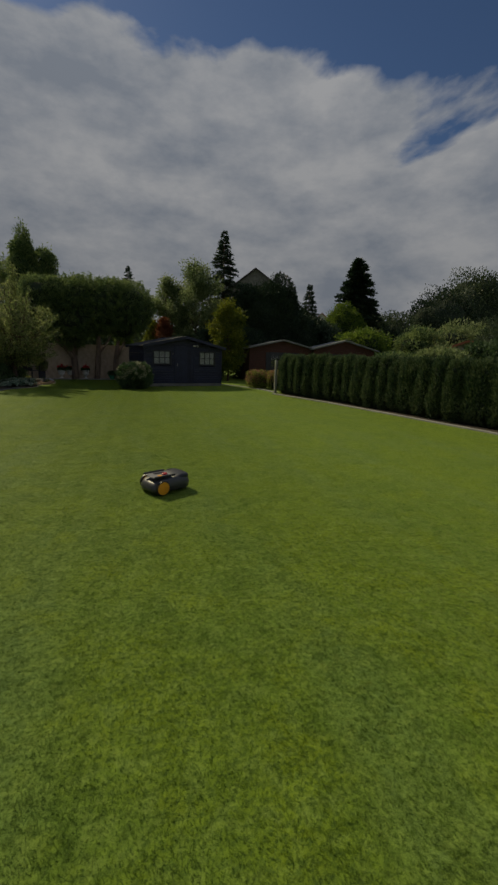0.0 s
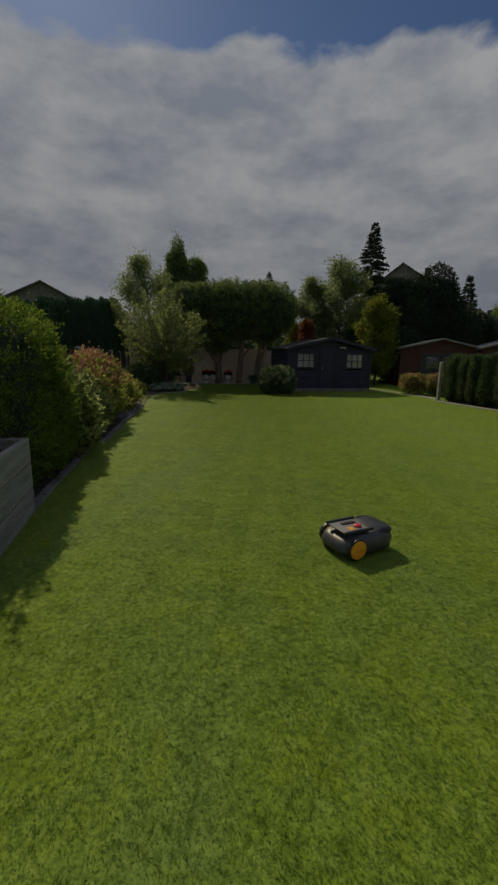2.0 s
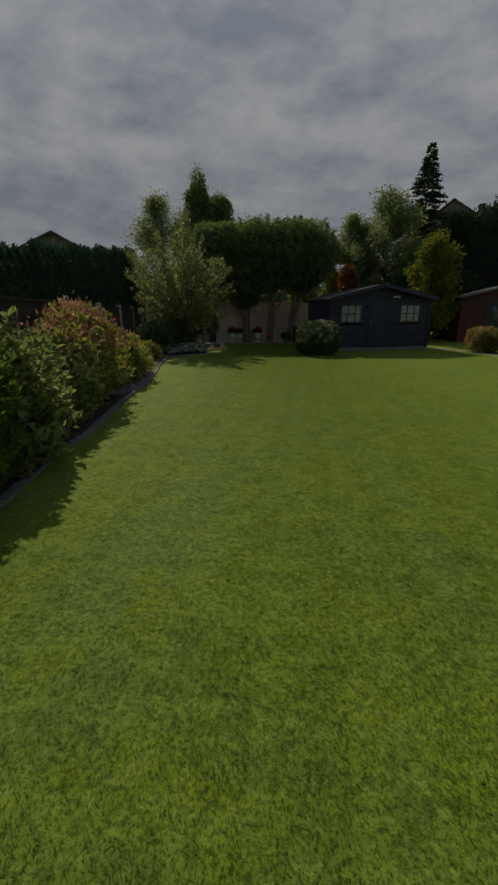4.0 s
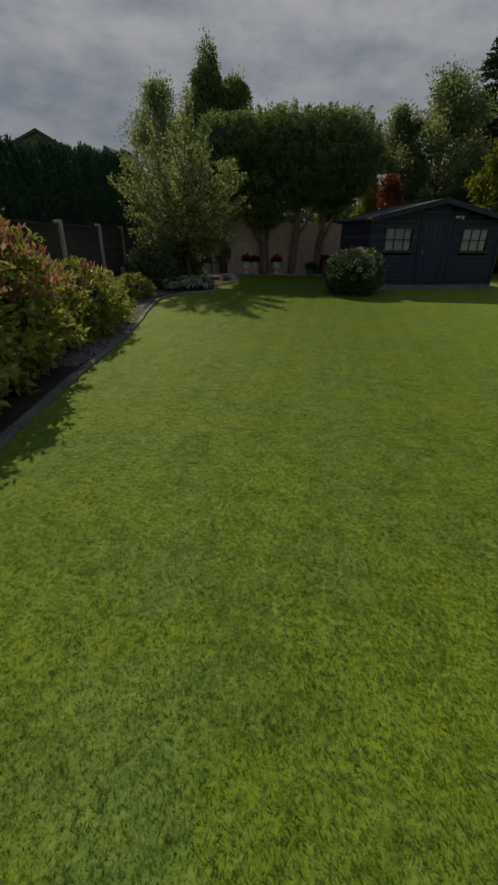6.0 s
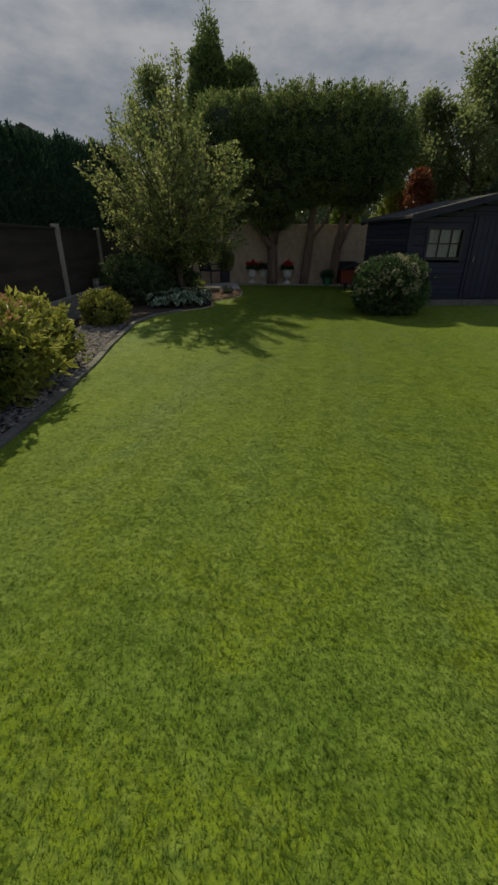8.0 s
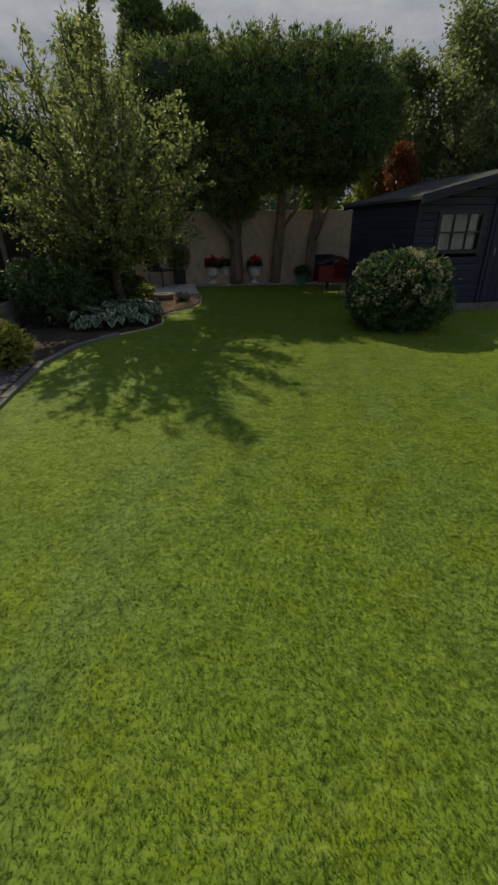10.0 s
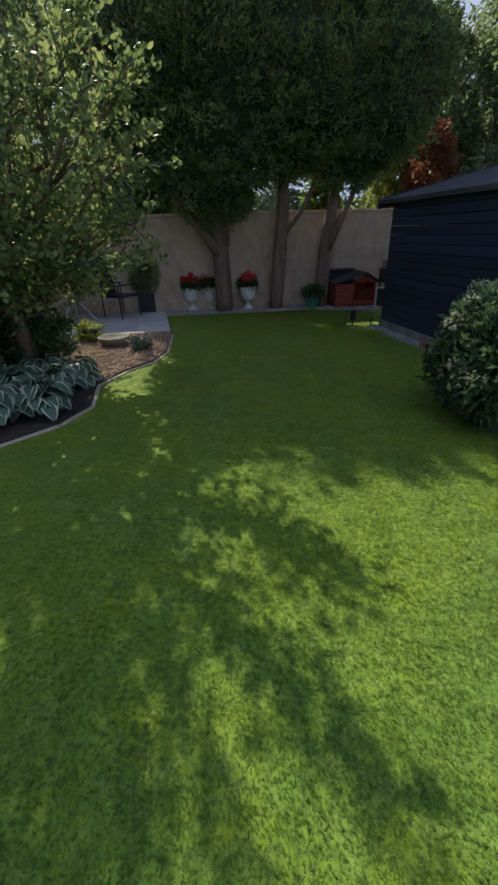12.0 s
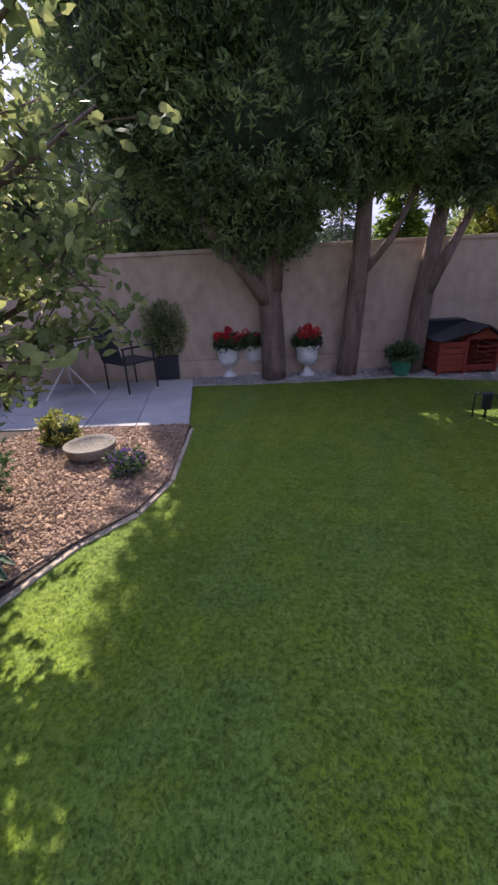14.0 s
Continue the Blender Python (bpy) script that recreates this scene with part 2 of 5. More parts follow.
M_brownwood = surface("brown_stain", (0.06, 0.022, 0.014), (0.13, 0.045, 0.03), 0.7, 3, 30, 0.3, stretch=(1, 1, 5))
M_tiles = surface("roof_tiles", (0.05, 0.045, 0.045), (0.11, 0.095, 0.09), 0.9, 1, 8, 0.4, stretch=(1, 1, 6))
M_redtile = surface("red_tiles", (0.30, 0.10, 0.05), (0.42, 0.16, 0.09), 0.9, 1, 8, 0.4)
M_glass = glass_material()
# near-black green for the added crown cores: shade put into the colour
M_darkfill = surface("shade_core", (0.014, 0.024, 0.012), (0.035, 0.055, 0.022), 0.95, 3, 20, 0.8, 0.05)
L_cypress = leafy("cypress_leaves", (0.075, 0.135, 0.055), (0.30, 0.37, 0.13), 0.5)
L_hedge = leafy("thuja_leaves", (0.065, 0.125, 0.022), (0.23, 0.31, 0.045), 0.58)
L_thuja = leafy("clipped_conifer_leaves", (0.045, 0.085, 0.038), (0.15, 0.195, 0.085), 0.38)
L_row = leafy("neighbour_hedge_leaves", (0.03, 0.075, 0.05), (0.08, 0.15, 0.08), 0.2)
L_yew = leafy("dark_leaves", (0.02, 0.04, 0.022), (0.055, 0.09, 0.04), 0.15)
L_spruce = leafy("spruce_needles", (0.03, 0.055, 0.035), (0.085, 0.125, 0.07), 0.2)
L_birch = leafy("light_leaves", (0.13, 0.19, 0.07), (0.34, 0.39, 0.18), 0.62)
L_golden = leafy("golden_leaves", (0.09, 0.13, 0.015), (0.26, 0.27, 0.03), 0.45)
L_copper = leafy("copper_leaves", (0.12, 0.045, 0.02), (0.30, 0.11, 0.05), 0.4)
L_apple = leafy("apple_leaves", (0.12, 0.175, 0.06), (0.42, 0.46, 0.17), 0.55, 0.48)
L_spirea = leafy("spirea_leaves", (0.14, 0.18, 0.035), (0.48, 0.48, 0.12), 0.45)
L_pinktip = leafy("pink_tips", (0.34, 0.15, 0.10), (0.58, 0.36, 0.24), 0.4)
L_hydr = leafy("hydrangea_leaves", (0.04, 0.085, 0.035), (0.15, 0.22, 0.09), 0.35)
L_bloom = leafy("cream_blooms", (0.36, 0.36, 0.22), (0.62, 0.60, 0.42), 0.3)
L_hosta = leafy("hosta_leaves", (0.06, 0.12, 0.07), (0.13, 0.21, 0.13), 0.3)
L_hostarim = leafy("hosta_rims", (0.45, 0.50, 0.36), (0.62, 0.66, 0.50), 0.3)
L_red = leafy("red_petals", (0.55, 0.02, 0.03), (0.80, 0.06, 0.07), 0.3)
L_purple = leafy("purple_petals", (0.16, 0.08, 0.35), (0.30, 0.18, 0.5), 0.3)
L_far = leafy("far_leaves", (0.045, 0.075, 0.035), (0.12, 0.16, 0.07), 0.2)


# ---- mesh helpers ----
rng = np.random.default_rng(7)


def mesh_from(name, verts, faces, mat, parent=None, label="", smooth=False, mats=None, index=None):
    """One mesh object from arrays of corners and faces (all faces of one size)."""
    me = bpy.data.meshes.new(name)
    verts, faces = np.asarray(verts, np.float32), np.asarray(faces, np.int32)
    k = faces.shape[1]
    me.vertices.add(len(verts))
    me.vertices.foreach_set("co", verts.ravel())
    me.loops.add(faces.size)
    me.loops.foreach_set("vertex_index", faces.ravel())
    me.polygons.add(len(faces))
    me.polygons.foreach_set("loop_start", np.arange(0, faces.size, k, dtype=np.int32))
    me.polygons.foreach_set("loop_total", np.full(len(faces), k, np.int32))
    for one in (mats or [mat]):
        me.materials.append(one)
    if index is not None:
        me.polygons.foreach_set("material_index", np.asarray(index, np.int32))
    me.polygons.foreach_set("use_smooth", np.full(len(faces), smooth))
    me.update(calc_edges=True)
    ob = new(name, me)
    if parent:
        ob.parent = parent
    return tagged(ob, label)


def part(name, bm, material, parent=None, label="", smooth=False):
    me = bpy.data.meshes.new(name)
    bmesh.ops.recalc_face_normals(bm, faces=bm.faces)
    bm.to_mesh(me)
    bm.free()
    me.materials.append(material)
    if smooth:
        me.polygons.foreach_set("use_smooth", [True] * len(me.polygons))
    ob = new(name, me)
    if parent:
        ob.parent = parent
    return tagged(ob, label)


def thing(name, at, turn=0, label="", category="", group="", kind=""):
    ob = new(name)
    ob.matrix_basis = pose(*at, 0, 0, turn)
    return tagged(ob, label, category, group, kind)


def box(bm, x0, x1, y0, y1, z0, z1, bevel=0.0, m=None):
    m = m or Matrix()
    made = bmesh.ops.create_cube(bm, size=1)["verts"]
    bmesh.ops.transform(bm, matrix=m @ Matrix.Translation(((x0 + x1) / 2, (y0 + y1) / 2, (z0 + z1) / 2))
                        @ Matrix.Diagonal((abs(x1 - x0), abs(y1 - y0), abs(z1 - z0), 1)), verts=made)
    if bevel:
        edges = list({e for v in made for e in v.link_edges})
        bmesh.ops.bevel(bm, geom=edges, offset=bevel, segments=2, affect="EDGES", profile=0.6)


def tube(bm, points, radii, sides=8):
    """A tapered tube along points."""
    rings = []
    for i, (p, r) in enumerate(zip(points, radii)):
        p = Vector(p)
        way = Vector(points[min(i + 1, len(points) - 1)]) - Vector(points[max(i - 1, 0)])
        q = Vector((0, 0, 1)).rotation_difference(way)
        rings.append([bm.verts.new(p + q @ Vector((r * math.cos(a), r * math.sin(a), 0)))
                      for a in (2 * math.pi * k / sides for k in range(sides))])
    for a, b in zip(rings, rings[1:]):
        for k in range(sides):
            bm.faces.new((a[k], a[(k + 1) % sides], b[(k + 1) % sides], b[k]))
    bm.faces.new(rings[0][::-1])
    bm.faces.new(rings[-1])


def lathe(bm, profile, sides=24, at=(0, 0, 0)):
    rings = []
    for r, z in profile:
        rings.append([bm.verts.new((at[0] + r * math.cos(2 * math.pi * k / sides), at[1] + r * math.sin(2 * math.pi * k / sides), at[2] + z))
                      for k in range(sides)])
    for a, b in zip(rings, rings[1:]):
        for k in range(sides):
            bm.faces.new((a[k], a[(k + 1) % sides], b[(k + 1) % sides], b[k]))
    bm.faces.new(rings[0][::-1])
    bm.faces.new(rings[-1])


def slab(bm, outline, z0, z1):
    """An upright prism on a plan outline."""
    low = [bm.verts.new((x, y, z0)) for x, y in outline]
    high = [bm.verts.new((x, y, z1)) for x, y in outline]
    bm.faces.new(low[::-1])
    bm.faces.new(high)
    n = len(outline)
    for k in range(n):
        bm.faces.new((low[k], low[(k + 1) % n], high[(k + 1) % n], high[k]))


def inside(outline, pts):
    x, y = pts[:, 0], pts[:, 1]
    hit = np.zeros(len(pts), bool)
    n = len(outline)
    for k in range(n):
        (x0, y0), (x1, y1) = outline[k], outline[(k + 1) % n]
        cross = (y0 > y) != (y1 > y)
        with np.errstate(divide="ignore", invalid="ignore"):
            hit ^= cross & (x < (x1 - x0) * (y - y0) / (y1 - y0 + 1e-12) + x0)
    return hit


def unit(v):
    return v / np.maximum(np.linalg.norm(v, axis=1, keepdims=True), 1e-9)


def leaf_mesh(name, pos, way, length, width, mat, parent=None, label="", fold=0.25, mats=None, index=None, oval=False):
    """Small folded leaves: base, two sides and a tip, each two triangles; oval ones have four sides and four triangles."""
    n = len(pos)
    way = unit(way)
    side = unit(np.cross(way, unit(rng.normal(size=(n, 3)))))
    up = np.cross(side, way)
    length = np.broadcast_to(length, (n,))[:, None] * rng.uniform(0.6, 1.25, (n, 1))
    width = np.broadcast_to(width, (n,))[:, None] * rng.uniform(0.7, 1.2, (n, 1))
    if oval:
        v = np.empty((n, 6, 3))
        v[:, 0] = pos
        for k, (along, wide, lift) in enumerate(((.28, .46, .16), (.68, .44, .12), (1.0, 0, -.16), (.68, -.44, .12), (.28, -.46, .16)), 1):
            v[:, k] = pos + way * length * along + side * width * wide + up * (width if wide else length) * lift
        base = np.arange(n)[:, None] * 6
        f = np.concatenate([base + [0, 1, 5], base + [1, 2, 5], base + [2, 4, 5], base + [2, 3, 4]], axis=1).reshape(-1, 3)
        return tagged(mesh_from(name, v.reshape(-1, 3), f, mat, parent, label), kind="stuff")
    v = np.empty((n, 4, 3))
    v[:, 0] = pos
    v[:, 1] = pos + way * length * 0.5 + side * width / 2 + up * width * fold
    v[:, 2] = pos + way * length - up * length * 0.12
    v[:, 3] = pos + way * length * 0.5 - side * width / 2 + up * width * fold
    base = np.arange(n)[:, None] * 4
    f = np.concatenate([base + [0, 1, 2], base + [0, 2, 3]], axis=1).reshape(-1, 3)
    if index is not None:
        index = np.repeat(index, 2)
    return tagged(mesh_from(name, v.reshape(-1, 3), f, mat, parent, label, mats=mats, index=index), kind="stuff")


def bumpy(d, seed=0.0, freq=3.0):
    """Smooth lumps over directions or places."""
    x, y, z = d[:, 0] * freq + seed, d[:, 1] * freq + seed * 1.7, d[:, 2] * freq - seed
    return (np.sin(x * 1.3 + 2 * np.sin(y)) + np.sin(y * 1.7 + 1.5 * np.sin(z * 1.1)) + np.sin(z * 1.9 + x)) / 3


def shell(blobs, n, thick=0.25, lump=0.08, freq=3.0, low=-1.0):
    """Places near the surfaces of rounded boxes (centre, half sizes, squareness), with their outward ways."""
    size = np.array([b[3] * b[4] + b[3] * b[5] + b[4] * b[5] for b in blobs])
    which = rng.choice(len(blobs), n, p=size / size.sum())
    c, r, p = (np.array([b[i:j] for b in blobs])[which] for i, j in ((0, 3), (3, 6), (6, 7)))
    d = unit(rng.normal(size=(n, 3)))
    d[:, 2] = np.where(d[:, 2] < low, -d[:, 2], d[:, 2])
    q = unit(d)
    k = (np.abs(q) ** p).sum(1, keepdims=True) ** (-1 / p)
    out = q * k * (1 - thick * rng.random((n, 1)) ** 2 + lump * rng.normal(size=(n, 1)) * 0.3)
    pos = out * r
    pos = pos * (1 + lump * bumpy(pos, c[:, 0].mean(), freq)[:, None])
    return pos + c, unit(q / r)


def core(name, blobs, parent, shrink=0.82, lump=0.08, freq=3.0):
    """Added dark solid inside a crown, blocking light and painting its inner shade; one mesh."""
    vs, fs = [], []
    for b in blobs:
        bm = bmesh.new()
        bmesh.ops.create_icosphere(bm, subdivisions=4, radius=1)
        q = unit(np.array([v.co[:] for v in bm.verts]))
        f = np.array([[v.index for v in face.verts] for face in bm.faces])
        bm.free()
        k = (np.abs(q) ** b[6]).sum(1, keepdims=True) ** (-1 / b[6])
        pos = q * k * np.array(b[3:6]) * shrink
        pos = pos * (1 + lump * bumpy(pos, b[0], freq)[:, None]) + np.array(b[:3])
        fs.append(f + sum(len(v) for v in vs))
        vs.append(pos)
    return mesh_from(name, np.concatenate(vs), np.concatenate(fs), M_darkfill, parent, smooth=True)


def clumped(blobs, clumps, each, size, thick=0.25, lump=0.1, freq=3.0, up=0.3, jitter=0.6):
    """Places and ways of leaves that hang together in clumps near the surfaces of rounded boxes."""
    pos, out = shell(blobs, clumps, thick, lump, freq)
    way = unit(out + 0.5 * rng.normal(size=out.shape) + np.array([0, 0, up]))
    n = len(pos)
    s = size * rng.uniform(.6, 1.3, (n, 1, 1))
    along = rng.uniform(-.6, 1, (n, each, 1)) * s
    p = pos[:, None] + way[:, None] * along + rng.normal(0, .38, (n, each, 3)) * s * (1.1 - along / s)
    w = way[:, None] + jitter * rng.normal(size=(n, each, 3))
    return p.reshape(-1, 3), w.reshape(-1, 3)


def crown(parent, blobs, n, length, width, mat, name="crown", thick=0.3, lump=0.1, freq=3.0, up=0.3, loose=0.8, shrink=0.8, fill=True, label=""):
    pos, out = shell(blobs, n, thick, lump, freq)
    way = out + loose * rng.normal(size=out.shape) + np.array([0, 0, up])
    ob = leaf_mesh(name, pos, way, length, width, mat, parent, label)
    if fill:
        core("shade_core", blobs, parent, shrink, lump, freq)
    return ob


# ---- large structure ----
AX = radians(16.5)  # the plot's back part is turned by this much
UX, UY = Vector((math.cos(AX), math.sin(AX), 0)), Vector((-math.sin(AX), math.cos(AX), 0))
BED_EDGE = [(-1.9, 1.5), (-2.42, 4.1), (-2.75, 5.2), (-3.05, 6.3), (-3.42, 7.85), (-3.44, 8.5), (-3.72, 9.7), (-3.95, 10.8), (-4.25, 12.5),
            (-4.62, 14.0), (-4.92, 15.0), (-5.15, 15.9), (-5.35, 16.7), (-5.3, 17.6), (-5.0, 18.3), (-4.66, 18.75), (-4.55, 19.2), (-4.75, 19.85),
            (-4.60, 20.4), (-4.38, 20.8), (-4.32, 21.3), (-4.45, 22.0), (-4.55, 22.55)]


SHED_STRIP = [(-1.18, 23.0), (-0.37, 20.25), (-0.16, 20.22), (-0.98, 23.0)]


def make_ground():
    bm = bmesh.new()
    vs = [bm.verts.new(p) for p in ((-400, -300, 0), (400, -300, 0), (400, 600, 0), (-400, 600, 0))]
    bm.faces.new(vs)
    ob = part("ground", bm, M_lawn)
    tagged(ob, "short mown green garden lawn", "lawn", kind="structure")


def make_beds():
    bm = bmesh.new()
    slab(bm, BED_EDGE + [(-6.4, 22.3), (-9.0, 22.0), (-8.0, 18.0), (-6.6, 14.0), (-4.6, 6.0), (-3.6, 1.5)], -0.02, 0.03)
    tagged(part("flower_bed", bm, M_soil), "dark soil flower bed along the lawn", "flower bed", kind="structure")
    bm = bmesh.new()
    bark = [(-4.80, 19.95), (-4.60, 20.4), (-4.38, 20.8), (-4.32, 21.3), (-4.45, 22.0), (-4.57, 22.55), (-6.3, 22.25), (-6.6, 21.2), (-5.6, 20.4)]
    slab(bm, bark, -0.02, 0.04)
    tagged(part("bark_bed", bm, M_bark_mulch), "bed covered with brown bark chips beside the patio", "flower bed", kind="structure")
    # border of gravel under the wall
    bm = bmesh.new()
    slab(bm, [(-5.2, 24.3), (-4.0, 24.45), (-3.1, 24.6), (-2.0, 24.85), (-1.0, 24.65), (-0.6, 24.6), (-0.6, 26.2), (-5.2, 25.2)], -0.02, 0.025)
    tagged(part("gravel_border", bm, M_gravel), "pale gravel strip under the garden wall", "gravel", kind="structure")
    bm = bmesh.new()
    slab(bm, SHED_STRIP, -0.02, 0.02)
    tagged(part("pebble_strip", bm, M_gravel), "pale pebble strip along the foot of the shed", "gravel", kind="structure")
    return bark


def make_kerb():
    """Concrete edging stones along the bed."""
    pts = [(-2.75, 5.2), (-3.05, 6.3), (-3.42, 7.85), (-3.44, 8.5), (-3.72, 9.7), (-3.95, 10.8), (-4.25, 12.5), (-4.62, 14.0), (-4.92, 15.0), (-5.15, 15.9), (-5.35, 16.7), (-5.3, 17.6), (-5.0, 18.3), (-4.66, 18.75), (-4.55, 19.2), (-4.75, 19.85),
           (-4.60, 20.4), (-4.38, 20.8), (-4.32, 21.3), (-4.45, 22.0), (-4.55, 22.5)]
    bed = thing("bed_edging", (0, 0, 0), label="low grey concrete edging stones between lawn and bed", category="edging", kind="structure")
    for i, ((x0, y0), (x1, y1)) in enumerate(zip(pts, pts[1:])):
        n = max(1, round(math.hypot(x1 - x0, y1 - y0) / 0.45))
        turn = math.atan2(y1 - y0, x1 - x0)
        step = math.hypot(x1 - x0, y1 - y0) / n
        for k in range(n):
            bm = bmesh.new()
            m = Matrix.Translation((x0 + (x1 - x0) * (k + .5) / n, y0 + (y1 - y0) * (k + .5) / n, 0)) @ Matrix.Rotation(turn, 4, "Z")
            wide, top = (0.045, 0.034) if i < 12 else (0.04, 0.016)
            box(bm, -step / 2 + .005, step / 2 - .005, -wide, wide, -0.02, top + 0.006 * (k % 2), 0.008, m)
            part("edging_stone", bm, M_edging if i < 12 else M_kerb, bed)


def make_patio():
    base = thing("patio", (-4.57, 22.55, 0), label="pale grey paved patio with square slabs", category="patio", kind="structure")
    a = radians(9)
    ux, uy = Vector((-math.cos(a), -math.sin(a), 0)), Vector((-0.29, 0.957, 0))
    bm = bmesh.new()
    slab(bm, [(0, 0), (ux * 6).to_2d()[:], ((ux * 6) + uy * 2.15).to_2d()[:], (uy * 2.15).to_2d()[:]], -0.02, 0.030)
    part("bedding", bm, M_concrete, base)
    for i in range(10):
        for j in range(4):
            c = ux * (0.3 + 0.6 * i) + uy * (0.27 + 0.535 * j)
            bm = bmesh.new()
            h = [ux * (-.294) + uy * (-.262), ux * (.294) + uy * (-.262), ux * .294 + uy * .262, ux * -.294 + uy * .262]
            slab(bm, [(c + p).to_2d()[:] for p in h], 0.02, 0.045 + 0.002 * ((i * 7 + j * 3) % 3))
            part("paving_slab", bm, M_paving, base)


def make_wall():
    w = thing("wall_back", (-1.7, 25.55, 0), 12, "tan rendered garden wall with flat top and stained lower part", "wall", kind="structure")
    bm = bmesh.new()
    box(bm, -7.2, 4.5, 0, 0.2, 0, 1.85)
    part("wall_panel", bm, M_render, w)
    bm = bmesh.new()
    box(bm, -7.2, 4.5, -0.03, 0.23, 1.85, 1.91, 0.01)
    part("coping", bm, M_render, w)
    bm = bmesh.new()
    box(bm, -7.2, 4.5, -0.05, -0.002, 0, 0.30, 0.01)
    part("plinth", bm, M_render, w)


def make_fence():
    f = thing("fence_west", (-2.95, 3.6, 0), 0, "dark brown timber fence panels between concrete posts", "fence", kind="structure")
    way = Vector((-0.81, 2.86, 0)).normalized()
    m = Matrix.Rotation(math.atan2(way.y, way.x), 4, "Z")
    n0, step = Vector((-5.95, 14.0, 0)) - Vector((-2.95, 3.6, 0)), 2.96
    for k in range(-3, 7):
        p = n0 + way * step * k
        bm = bmesh.new()
        box(bm, -.06, .06, -.06, .06, 0, 1.66, 0.01, Matrix.Translation(p) @ m)
        part("post", bm, M_concrete, f, "grey concrete fence post")
        bm = bmesh.new()
        for j in range(12):
            z = 0.16 + 0.118 * j
            box(bm, 0.07, step - .07, -.012 + .006 * (j % 2), .012 + .006 * (j % 2), z, z + 0.125, 0, Matrix.Translation(p) @ m)
        box(bm, 0.07, step - .07, -.03, .03, 1.57, 1.61, 0, Matrix.Translation(p) @ m)
        part("panel", bm, M_fence, f)
        bm = bmesh.new()
        box(bm, 0.07, step - .07, -.025, .025, 0, 0.16, 0, Matrix.Translation(p) @ m)
        part("gravel_board", bm, M_concrete, f)


make_ground()
BARK = make_beds()
make_kerb()
make_patio()
make_wall()
make_fence()


